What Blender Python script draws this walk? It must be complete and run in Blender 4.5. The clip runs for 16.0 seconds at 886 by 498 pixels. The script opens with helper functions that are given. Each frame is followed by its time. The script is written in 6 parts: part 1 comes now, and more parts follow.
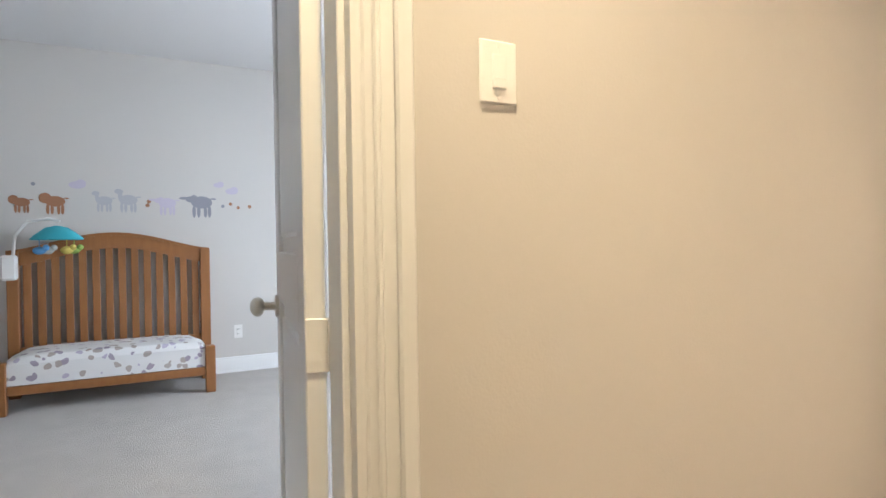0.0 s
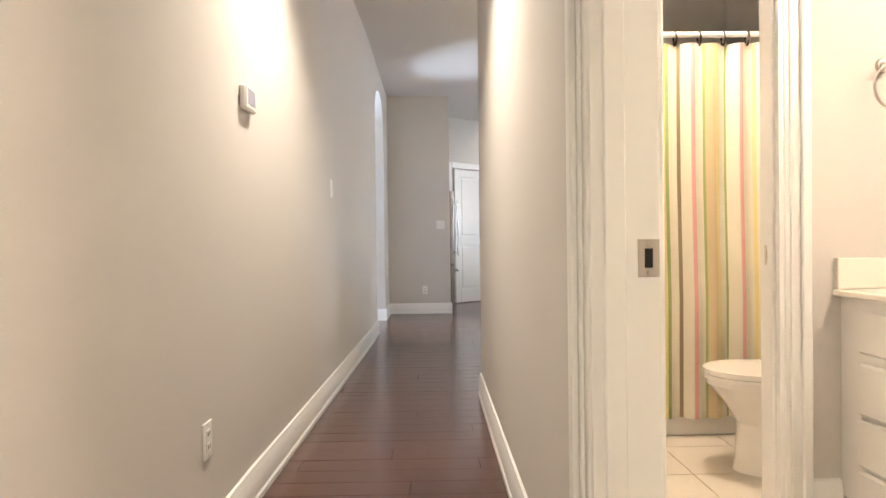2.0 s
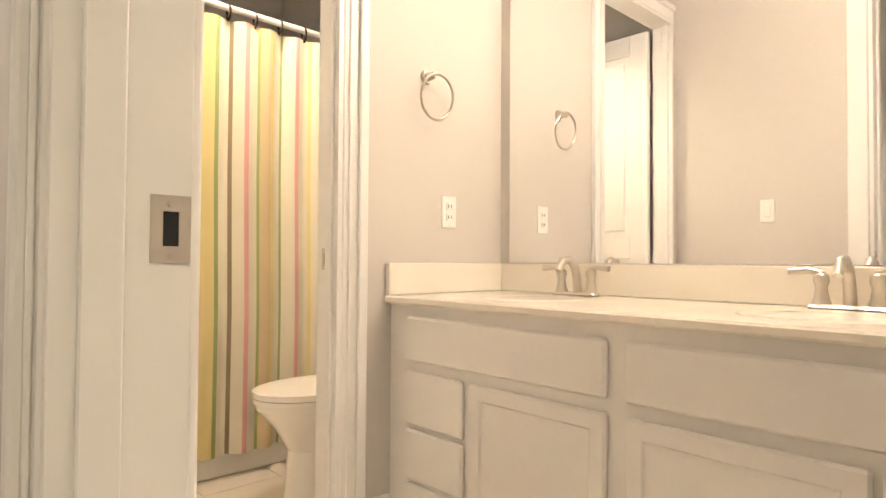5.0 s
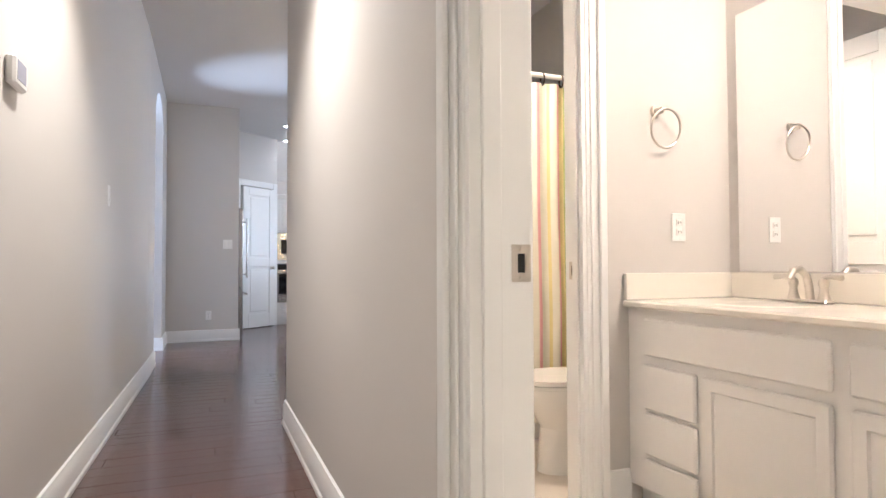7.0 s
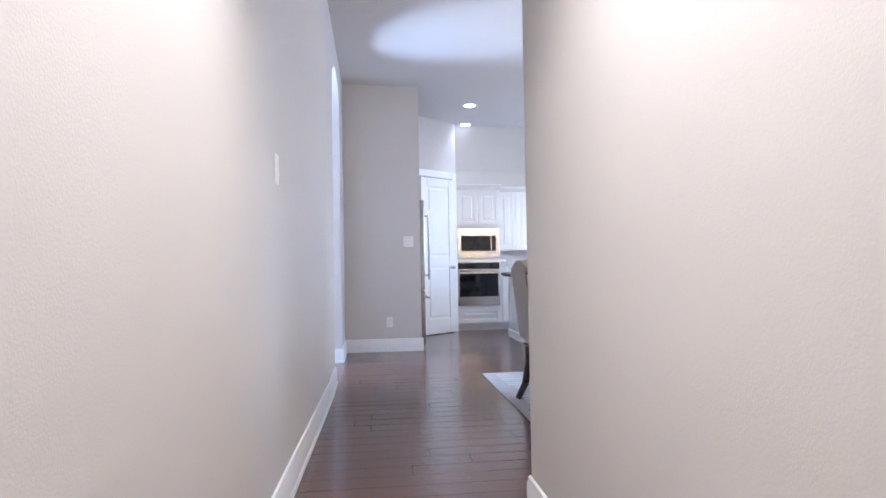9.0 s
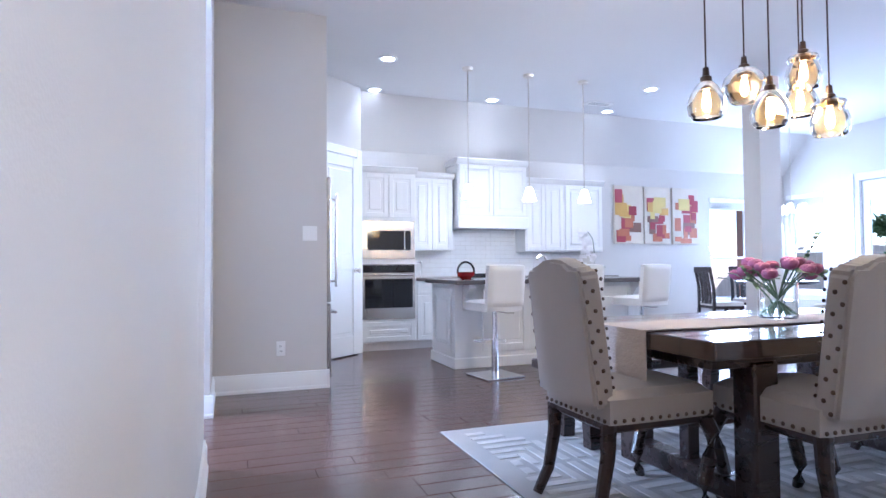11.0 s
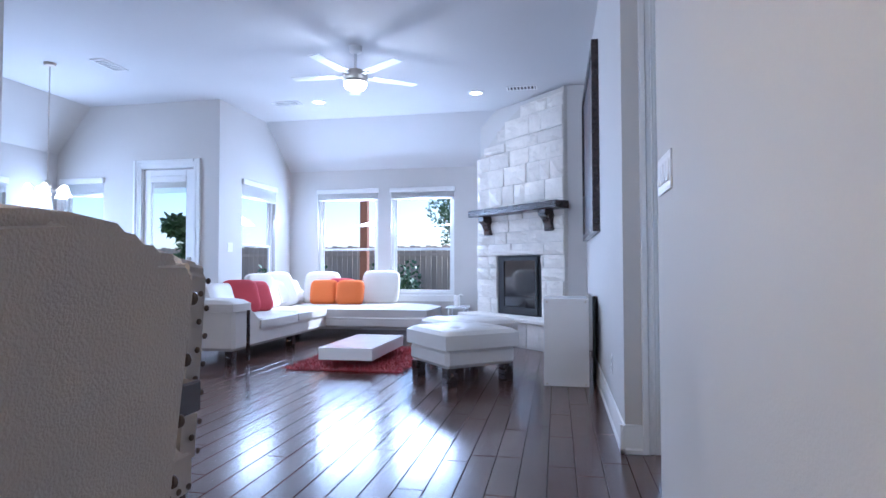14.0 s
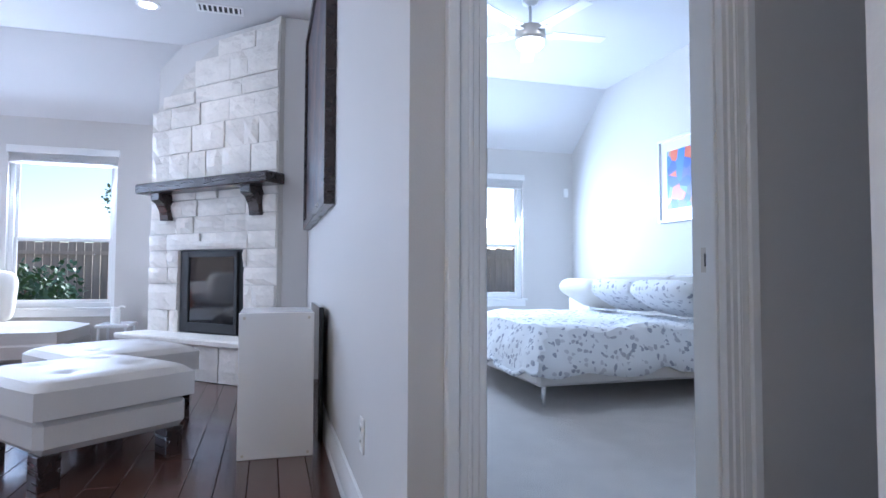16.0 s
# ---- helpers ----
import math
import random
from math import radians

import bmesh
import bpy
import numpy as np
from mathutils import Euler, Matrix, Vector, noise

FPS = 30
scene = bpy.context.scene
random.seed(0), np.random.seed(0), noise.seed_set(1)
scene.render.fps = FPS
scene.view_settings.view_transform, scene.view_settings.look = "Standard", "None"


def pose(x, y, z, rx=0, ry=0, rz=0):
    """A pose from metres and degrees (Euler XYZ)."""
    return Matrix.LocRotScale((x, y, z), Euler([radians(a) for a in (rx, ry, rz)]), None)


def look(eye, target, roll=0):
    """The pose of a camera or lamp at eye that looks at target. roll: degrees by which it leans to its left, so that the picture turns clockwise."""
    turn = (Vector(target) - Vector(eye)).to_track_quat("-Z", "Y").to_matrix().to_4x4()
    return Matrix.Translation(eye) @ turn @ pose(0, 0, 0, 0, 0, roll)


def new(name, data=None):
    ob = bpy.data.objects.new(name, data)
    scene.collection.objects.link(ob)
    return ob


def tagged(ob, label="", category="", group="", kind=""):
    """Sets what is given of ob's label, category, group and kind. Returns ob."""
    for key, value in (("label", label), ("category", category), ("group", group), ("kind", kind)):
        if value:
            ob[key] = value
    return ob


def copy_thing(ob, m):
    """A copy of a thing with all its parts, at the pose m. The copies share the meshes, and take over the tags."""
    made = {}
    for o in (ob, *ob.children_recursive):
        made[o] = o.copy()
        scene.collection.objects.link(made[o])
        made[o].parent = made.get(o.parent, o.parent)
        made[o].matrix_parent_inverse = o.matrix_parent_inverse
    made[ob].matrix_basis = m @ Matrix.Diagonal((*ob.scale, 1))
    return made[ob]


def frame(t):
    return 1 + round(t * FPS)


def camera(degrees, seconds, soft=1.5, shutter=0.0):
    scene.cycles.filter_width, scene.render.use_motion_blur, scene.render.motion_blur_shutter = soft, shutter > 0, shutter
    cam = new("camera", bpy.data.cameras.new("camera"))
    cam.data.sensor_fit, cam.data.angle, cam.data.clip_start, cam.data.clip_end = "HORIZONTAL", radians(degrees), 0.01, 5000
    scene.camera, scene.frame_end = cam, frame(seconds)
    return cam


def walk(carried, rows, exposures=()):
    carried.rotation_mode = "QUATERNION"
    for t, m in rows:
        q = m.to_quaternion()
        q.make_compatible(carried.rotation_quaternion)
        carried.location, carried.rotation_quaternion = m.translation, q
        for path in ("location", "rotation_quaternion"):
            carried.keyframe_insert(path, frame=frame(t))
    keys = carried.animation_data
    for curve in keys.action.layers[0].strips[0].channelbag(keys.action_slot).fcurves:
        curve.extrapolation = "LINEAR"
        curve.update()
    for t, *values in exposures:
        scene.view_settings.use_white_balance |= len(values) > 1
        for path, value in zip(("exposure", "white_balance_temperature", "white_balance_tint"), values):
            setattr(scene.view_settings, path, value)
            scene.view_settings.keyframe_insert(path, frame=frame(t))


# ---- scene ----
cam = camera(74.0, 16.0)
PATH = [
    (0, (0.862, -0.066, 1.094), (-0.911, 0.858, 1.076), -0.9),
    (0.2, (0.893, -0.053, 1.09), (-0.75, 1.086, 1.067), -0.8),
    (0.5, (0.892, -0.036, 1.077), (-0.482, 1.417, 1.064), -1.0),
    (1, (0.792, 0.058, 1.081), (-0.112, 1.841, 1.055), -0.8),
    (1.5, (0.768, 0.211, 1.034), (0.39, 2.174, 1.015), -1.0),
    (2, (0.744, 0.461, 0.987), (0.777, 2.461, 0.966), -0.7),
    (2.5, (0.806, 0.668, 0.94), (1.251, 2.618, 0.92), -0.3),
    (3, (0.897, 0.822, 0.937), (1.64, 2.679, 0.923), -0.0),
    (3.5, (0.96, 0.885, 0.923), (2.002, 2.592, 0.928), 0.2),
    (4, (1.007, 0.913, 0.922), (2.305, 2.435, 0.95), 0.5),
    (4.2, (1.021, 0.914, 0.921), (2.378, 2.383, 0.956), 0.5),
    (6.3, (0.662, 0.746, 0.928), (2.009, 2.224, 0.99), 0.1),
    (6.5, (0.633, 0.674, 0.935), (1.853, 2.257, 0.993), 0.2),
    (7, (0.593, 0.571, 0.949), (1.339, 2.426, 1.007), -0.2),
    (7.5, (0.543, 0.642, 0.97), (0.932, 2.603, 1.032), -0.4),
    (8, (0.543, 0.943, 0.979), (0.799, 2.925, 1.041), -1.1),
    (8.5, (0.495, 1.445, 0.978), (0.728, 3.43, 1.036), -0.8),
    (8.7, (0.481, 1.664, 0.969), (0.713, 3.65, 1.024), -0.9),
    (10.8, (0.192, 3.766, 0.968), (0.719, 5.695, 1.028), -0.4),
    (11, (0.224, 3.885, 0.963), (0.912, 5.762, 1.024), -0.4),
    (11.5, (0.24, 4.102, 0.979), (1.422, 5.714, 1.039), -0.2),
    (12, (0.36, 4.291, 0.952), (1.894, 5.572, 1.021), -0.2),
    (12.5, (0.681, 4.442, 1.0), (2.454, 5.365, 1.061), -0.2),
    (13, (1.144, 4.544, 0.975), (3.062, 5.111, 1.037), -0.1),
    (13.5, (1.759, 4.617, 0.971), (3.715, 5.031, 1.032), -0.2),
    (14, (2.372, 4.69, 0.941), (4.334, 5.071, 1.003), -0.1),
    (14.5, (2.942, 4.762, 0.92), (4.906, 5.132, 0.983), -0.1),
    (15, (3.403, 4.764, 0.915), (5.396, 4.908, 0.986), 0.1),
    (15.5, (3.833, 4.745, 0.881), (5.814, 4.485, 0.965), 0.2),
    (16, (4.186, 4.666, 0.878), (6.102, 4.1, 0.963), 0.2),
]
walk(cam, [(t, look(eye, target, roll)) for t, eye, target, roll in PATH],
     [(0, 1.1, 6250, 8), (1.5, 1.3, 5800, 8), (3, 1.1, 6000, 10), (4.2, 1.0, 6150, 8), (6.5, 1.12, 5350, 10), (8.5, 1.45, 4900, 13), (11, 1.65, 4700, 15), (12.5, 1.2, 4650, 16), (14, 0.64, 4750, 14), (16, 0.62, 5100, 13)])
# ---------------------------------------------------------------- light
world = bpy.data.worlds.new("world")
scene.world = world
world.use_nodes = True
wn = world.node_tree
sky = wn.nodes.new("ShaderNodeTexSky")
sky.sky_type, sky.sun_disc = "NISHITA", False
sky.sun_elevation, sky.sun_rotation = radians(32), radians(129)
wn.links.new(sky.outputs["Color"], wn.nodes["Background"].inputs["Color"])
wn.nodes["Background"].inputs["Strength"].default_value = 0.15


def lamp(kind, name, m, energy, colour, **more):
    data = bpy.data.lights.new(name, kind)
    data.energy, data.color = energy, colour
    for key, value in more.items():
        if key == "size":
            data.size = value
        elif key == "size_y":
            data.shape, data.size_y = "RECTANGLE", value
        elif key == "radius":
            data.shadow_soft_size = value
        elif key == "angle":
            data.angle = value
        elif key == "cone":
            data.spot_size, data.spot_blend = value, 0.8
    ob = new(name, data)
    ob.matrix_world = m
    return ob


SUN_FROM = Vector((0.66, -0.54, 0.53))
lamp("SUN", "sun", look(SUN_FROM * 30, (0, 0, 0)), 5.0, (1.0, 0.94, 0.85), angle=radians(0.5))
DAY = (0.80, 0.88, 1.0)
WARM = (1.0, 0.74, 0.50)
# daylight entering by the openings
lamp("AREA", "window_daylight", look((10.97, 7.85, 1.78), (5, 7.6, 0.6)), 24, DAY, size=0.86, size_y=0.42)
lamp("AREA", "window_daylight", look((10.97, 6.66, 1.78), (5, 6.6, 0.6)), 24, DAY, size=0.86, size_y=0.42)
lamp("AREA", "patio_window_daylight", look((9.96, 8.83, 1.72), (9.6, 4, 0.6)), 12, DAY, size=0.84, size_y=0.4)
lamp("AREA", "nook_window_daylight", look((8.99, 10.73, 1.55), (4, 10.0, 0.6)), 24, DAY, size=0.55, size_y=0.7)
lamp("AREA", "nook_side_daylight", look((7.78, 11.17, 1.5), (7.6, 5, 0.6)), 32, DAY, size=0.78, size_y=0.6)
lamp("AREA", "bedroom_daylight", look((10.97, 2.07, 1.7), (7, 2.4, 0.5)), 44, (0.70, 0.84, 1.0), size=0.76, size_y=0.5)
lamp("AREA", "bedroom_daylight", look((10.97, 3.03, 1.7), (7, 2.4, 0.5)), 44, (0.70, 0.84, 1.0), size=0.74, size_y=0.5)
# lamp in an unseen nursery window whose place is assumed
lamp("AREA", "nursery_daylight", look((-2.3, 2.64, 1.35), (-2.6, -2, 0.8)), 46, DAY, size=1.4, size_y=1.1)
# no opening here: an added lamp that brightens the far hall through the arch
lamp("AREA", "hall_fill_lamp", look((-2.3, 8.2, 1.5), (0.6, 6.6, 1.2)), 110, DAY, size=0.8, size_y=1.6)

# ---------------------------------------------------------------- materials


def material(name, colour, rough=0.6, metal=0.0, vary=0.06, scale=4.0, grain=60.0, bump=0.1, stretch=(1, 1, 1), island=0.0, rand=0.0, **more):
    mat = bpy.data.materials.new(name)
    mat.use_nodes = True
    nt = mat.node_tree
    b = nt.nodes["Principled BSDF"]
    tc = nt.nodes.new("ShaderNodeTexCoord")
    mp = nt.nodes.new("ShaderNodeMapping")
    mp.inputs["Scale"].default_value = stretch
    nt.links.new(tc.outputs["Object"], mp.inputs["Vector"])
    big = nt.nodes.new("ShaderNodeTexNoise")
    big.inputs["Scale"].default_value, big.inputs["Detail"].default_value = scale, 5
    small = nt.nodes.new("ShaderNodeTexNoise")
    small.inputs["Scale"].default_value, small.inputs["Detail"].default_value = grain, 3
    for n in (big, small):
        nt.links.new(mp.outputs["Vector"], n.inputs["Vector"])
    hsv = nt.nodes.new("ShaderNodeHueSaturation")
    hsv.inputs["Color"].default_value = (*colour, 1)
    add = nt.nodes.new("ShaderNodeMath")
    add.operation = "MULTIPLY_ADD"
    nt.links.new(big.outputs["Fac"], add.inputs[0])
    add.inputs[1].default_value, add.inputs[2].default_value = vary * 2, 1 - vary * 1.5
    add2 = nt.nodes.new("ShaderNodeMath")
    add2.operation = "MULTIPLY_ADD"
    nt.links.new(small.outputs["Fac"], add2.inputs[0])
    add2.inputs[1].default_value = vary
    nt.links.new(add.outputs[0], add2.inputs[2])
    last = add2
    for amount, node, socket in ((island, "ShaderNodeNewGeometry", "Random Per Island"), (rand, "ShaderNodeObjectInfo", "Random")):
        if amount:
            g = nt.nodes.new(node)
            a3 = nt.nodes.new("ShaderNodeMath")
            a3.operation = "MULTIPLY_ADD"
            nt.links.new(g.outputs[socket], a3.inputs[0])
            a3.inputs[1].default_value = amount
            nt.links.new(last.outputs[0], a3.inputs[2])
            last = a3
    nt.links.new(last.outputs[0], hsv.inputs["Value"])
    nt.links.new(hsv.outputs["Color"], b.inputs["Base Color"])
    b.inputs["Roughness"].default_value, b.inputs["Metallic"].default_value = rough, metal
    if rough > 0.05 and not metal:
        rr = nt.nodes.new("ShaderNodeMath")
        rr.operation = "MULTIPLY_ADD"
        nt.links.new(big.outputs["Fac"], rr.inputs[0])
        rr.inputs[1].default_value, rr.inputs[2].default_value = 0.12, rough - 0.06
        nt.links.new(rr.outputs[0], b.inputs["Roughness"])
    if bump:
        bp = nt.nodes.new("ShaderNodeBump")
        bp.inputs["Strength"].default_value, bp.inputs["Distance"].default_value = bump, 0.01
        nt.links.new(small.outputs["Fac"], bp.inputs["Height"])
        nt.links.new(bp.outputs["Normal"], b.inputs["Normal"])
    for key, value in more.items():
        if key == "glow":
            b.inputs["Emission Color"].default_value, b.inputs["Emission Strength"].default_value = (*value[:3], 1), value[3]
        elif key == "clear":
            b.inputs["Transmission Weight"].default_value, b.inputs["IOR"].default_value = value
        elif key == "coat":
            b.inputs["Coat Weight"].default_value, b.inputs["Coat Roughness"].default_value = value
        elif key == "sheen":
            b.inputs["Sheen Weight"].default_value = value
    return mat


def spotted(name, ground, spots, scale, level, rough=0.6, depth=0.0):
    """A ground colour with cells of other colours: prints, paintings."""
    mat = material(name, ground, rough, vary=0.05, grain=120, bump=0.15)
    nt = mat.node_tree
    b = nt.nodes["Principled BSDF"]
    tc = nt.nodes.new("ShaderNodeTexCoord")
    no = nt.nodes.new("ShaderNodeTexNoise")
    no.inputs["Scale"].default_value = scale * 0.6
    mx = nt.nodes.new("ShaderNodeMix")
    mx.data_type, mx.blend_type = "RGBA", "LINEAR_LIGHT"
    mx.inputs["Factor"].default_value = depth
    nt.links.new(tc.outputs["Object"], no.inputs["Vector"])
    nt.links.new(tc.outputs["Object"], mx.inputs["A"])
    nt.links.new(no.outputs["Color"], mx.inputs["B"])
    vo = nt.nodes.new("ShaderNodeTexVoronoi")
    vo.inputs["Scale"].default_value = scale
    nt.links.new(mx.outputs["Result"], vo.inputs["Vector"])
    ramp = nt.nodes.new("ShaderNodeValToRGB")
    ramp.color_ramp.interpolation = "CONSTANT"
    els = ramp.color_ramp.elements
    sep = nt.nodes.new("ShaderNodeSeparateColor")
    nt.links.new(vo.outputs["Color"], sep.inputs["Color"])
    nt.links.new(sep.outputs["Red"], ramp.inputs["Fac"])
    els[0].position, els[0].color = 0, (*ground, 1)
    els[1].position, els[1].color = level, (*spots[0], 1)
    for i, c in enumerate(spots[1:]):
        e = els.new(level + (1 - level) * (i + 1) / len(spots))
        e.color = (*c, 1)
    if level > 0.3:
        dist = nt.nodes.new("ShaderNodeMath")
        dist.operation = "LESS_THAN"
        nt.links.new(vo.outputs["Distance"], dist.inputs[0])
        dist.inputs[1].default_value = 0.42
        m2 = nt.nodes.new("ShaderNodeMix")
        m2.data_type = "RGBA"
        m2.inputs["A"].default_value = (*ground, 1)
        nt.links.new(dist.outputs[0], m2.inputs["Factor"])
        nt.links.new(ramp.outputs["Color"], m2.inputs["B"])
        nt.links.new(m2.outputs["Result"], b.inputs["Base Color"])
    else:
        nt.links.new(ramp.outputs["Color"], b.inputs["Base Color"])
    return mat


WALL = material("wall_paint", (0.60, 0.575, 0.545), 0.7, vary=0.03, scale=1.2, grain=190, bump=0.07)
CEIL = material("ceiling_paint", (0.66, 0.65, 0.645), 0.8, vary=0.03, scale=1.0, grain=190, bump=0.06)
TRIM = material("trim_paint", (0.80, 0.80, 0.79), 0.35, vary=0.02, scale=3, grain=40, bump=0.02)
CABINET = material("cabinet_paint", (0.80, 0.79, 0.77), 0.38, vary=0.025, scale=3, grain=40, bump=0.02)
PLANK = material("dark_oak_plank", (0.072, 0.034, 0.025), 0.24, vary=0.2, scale=3, grain=30, bump=0.015, stretch=(1.2, 9, 4), rand=0.5, coat=(0.35, 0.16))
PLANKS = material("dark_oak_planks", (0.072, 0.034, 0.025), 0.24, vary=0.2, scale=3, grain=30, bump=0.015, stretch=(1.2, 9, 4), island=0.5, coat=(0.35, 0.16))
SUB = material("floor_joint", (0.012, 0.008, 0.007), 0.8)
CARPET = material("carpet", (0.46, 0.42, 0.38), 0.95, vary=0.16, scale=6, grain=170, bump=0.9, sheen=0.3)
DARKWOOD = material("espresso_wood", (0.022, 0.011, 0.009), 0.28, vary=0.3, scale=4, grain=40, bump=0.06, stretch=(1, 8, 8), coat=(0.3, 0.15))
TABLETOP = material("table_wood", (0.035, 0.016, 0.011), 0.2, vary=0.3, scale=4, grain=40, bump=0.05, stretch=(1, 9, 9), coat=(0.6, 0.08))
LINEN = material("linen", (0.40, 0.355, 0.31), 0.85, vary=0.07, scale=5, grain=300, bump=0.35, sheen=0.3)
LEATHER = material("white_leather", (0.58, 0.55, 0.51), 0.42, vary=0.05, scale=3, grain=90, bump=0.12)
STOOLHIDE = material("stool_leather", (0.72, 0.71, 0.69), 0.45, vary=0.03, scale=4, grain=90, bump=0.08)
CHROME = material("chrome", (0.75, 0.76, 0.78), 0.12, metal=1.0, vary=0.02, bump=0)
NICKEL = material("brushed_nickel", (0.60, 0.56, 0.50), 0.28, metal=1.0, vary=0.04, bump=0)
STEEL = material("stainless_steel", (0.58, 0.57, 0.56), 0.26, metal=1.0, vary=0.05, grain=60, bump=0.02, stretch=(0.3, 1, 14))
BRONZE = material("dark_bronze", (0.09, 0.06, 0.045), 0.35, metal=1.0, vary=0.2, bump=0.05)
NAIL = material("nail_head_bronze", (0.10, 0.075, 0.06), 0.35, metal=0.9, vary=0.2, bump=0)
BLACKGLASS = material("black_glass", (0.012, 0.012, 0.014), 0.06, vary=0.05, bump=0)
# black for soot and ironwork, also the painted shade of small holes
BLACK = material("soot_and_hole_black", (0.012, 0.012, 0.012), 0.6, vary=0.3, bump=0.1)
STONE = material("limestone", (0.66, 0.62, 0.56), 0.85, vary=0.16, scale=5, grain=26, bump=0.9, rand=0.16)
MORTAR = material("mortar", (0.58, 0.55, 0.50), 0.9, vary=0.1, grain=60, bump=0.5)
GRANITE = material("dark_granite", (0.10, 0.085, 0.08), 0.15, vary=0.5, scale=40, grain=150, bump=0.02)
MARBLE = material("cultured_marble", (0.82, 0.78, 0.70), 0.2, vary=0.04, scale=3, grain=20, bump=0.0, coat=(0.4, 0.1))
PORCELAIN = material("porcelain", (0.84, 0.82, 0.78), 0.1, vary=0.01, bump=0, coat=(0.6, 0.05))
PLASTIC = material("white_plastic", (0.82, 0.81, 0.79), 0.35, vary=0.01, bump=0)
REDSHAG = material("red_shag", (0.38, 0.018, 0.028), 0.95, vary=0.3, scale=14, grain=140, bump=1.0, sheen=0.4)
WHITEGLOSS = material("white_lacquer", (0.80, 0.80, 0.80), 0.2, vary=0.015, bump=0, coat=(0.3, 0.1))
ORANGE = material("orange_cloth", (0.72, 0.17, 0.03), 0.85, vary=0.06, grain=250, bump=0.3)
REDCLOTH = material("red_cloth", (0.48, 0.045, 0.06), 0.85, vary=0.06, grain=250, bump=0.3)
CREAM = material("cream_cloth", (0.70, 0.66, 0.59), 0.85, vary=0.06, grain=220, bump=0.3)
RUNNER = material("woven_runner", (0.50, 0.44, 0.39), 0.9, vary=0.14, scale=8, grain=70, bump=0.6, stretch=(9, 0.6, 1))
RUGBASE = material("rug_ground", (0.44, 0.42, 0.40), 0.95, vary=0.1, scale=8, grain=200, bump=0.7)
RUGPILE = material("rug_pile", (0.56, 0.535, 0.51), 0.95, vary=0.1, scale=8, grain=200, bump=0.7, island=0.12)
CRIBWOOD = material("honey_oak", (0.30, 0.125, 0.04), 0.4, vary=0.2, scale=4, grain=40, bump=0.06, stretch=(8, 8, 1))
TILE = material("floor_tile", (0.62, 0.56, 0.48), 0.3, vary=0.08, scale=4, grain=40, bump=0.05, rand=0.05)
BACKSPLASH = material("white_glazed_tile", (0.78, 0.77, 0.76), 0.12, vary=0.03, bump=0.0, island=0.05)
GLASS = material("clear_glass", (1, 1, 1), 0.0, vary=0, bump=0, clear=(1.0, 1.45))
PANE = material("window_pane", (1, 1, 1), 0.0, vary=0, bump=0, clear=(1.0, 1.02))
AMBER = material("amber_glass", (1.0, 0.80, 0.50), 0.0, vary=0.03, bump=0, clear=(1.0, 1.3))
WATER = material("vase_water", (0.85, 0.95, 0.95), 0.0, vary=0, bump=0, clear=(1.0, 1.33))
MIRROR = material("mirror_silver", (0.92, 0.92, 0.92), 0.0, metal=1.0, vary=0, bump=0)
ROSE = material("rose_petal", (0.25, 0.07, 0.14), 0.6, vary=0.25, scale=20, grain=60, bump=0.1, island=0.3)
LEAF = material("leaf_green", (0.09, 0.14, 0.06), 0.5, vary=0.3, scale=12, grain=60, bump=0.1, island=0.3)
STEM = material("flower_stem", (0.06, 0.10, 0.04), 0.5, vary=0.2)
ORCHID = material("orchid_petal", (0.85, 0.83, 0.83), 0.5, vary=0.05)
FENCE = material("fence_cedar", (0.42, 0.32, 0.25), 0.85, vary=0.25, scale=3, grain=30, bump=0.3, stretch=(6, 6, 0.7), island=0.3)
POSTWOOD = material("red_cedar_post", (0.30, 0.12, 0.07), 0.7, vary=0.2, scale=3, grain=30, bump=0.2, stretch=(6, 6, 0.7))
GRASS = material("lawn", (0.10, 0.14, 0.04), 0.95, vary=0.4, scale=3, grain=120, bump=0.8)
PAVING = material("patio_concrete", (0.40, 0.38, 0.35), 0.9, vary=0.12, scale=2, grain=60, bump=0.3)
BULB = material("warm_filament", (1.0, 0.75, 0.4), 0.4, vary=0, bump=0, glow=(1.0, 0.68, 0.32, 40))
LAMPLENS = material("lamp_lens", (1, 1, 1), 0.5, vary=0, bump=0, glow=(1.0, 0.96, 0.90, 14))
SHADE = material("opal_shade", (0.9, 0.9, 0.88), 0.4, vary=0, bump=0, glow=(1.0, 0.95, 0.86, 3.5))
BLIND = material("blind_slats", (0.74, 0.73, 0.71), 0.6, vary=0.03, bump=0.05)
SCREENGREY = material("grey_display", (0.42, 0.42, 0.50), 0.15, vary=0.03, bump=0)
QUILT = spotted("leaf_print_quilt", (0.74, 0.74, 0.74), ((0.42, 0.42, 0.45), (0.55, 0.54, 0.56), (0.33, 0.34, 0.38)), 26, 0.42, 0.9, 0.03)
CRIBSHEET = spotted("animal_print_sheet", (0.76, 0.75, 0.74), ((0.35, 0.30, 0.36), (0.42, 0.36, 0.33), (0.5, 0.45, 0.55)), 17, 0.5, 0.9, 0.04)
ABSTRACT = spotted("drip_painting", (0.60, 0.58, 0.56), ((0.28, 0.34, 0.50), (0.60, 0.30, 0.20), (0.66, 0.52, 0.22), (0.42, 0.40, 0.46), (0.35, 0.40, 0.22), (0.75, 0.71, 0.68)), 11, 0.22, 0.25, 0.16)
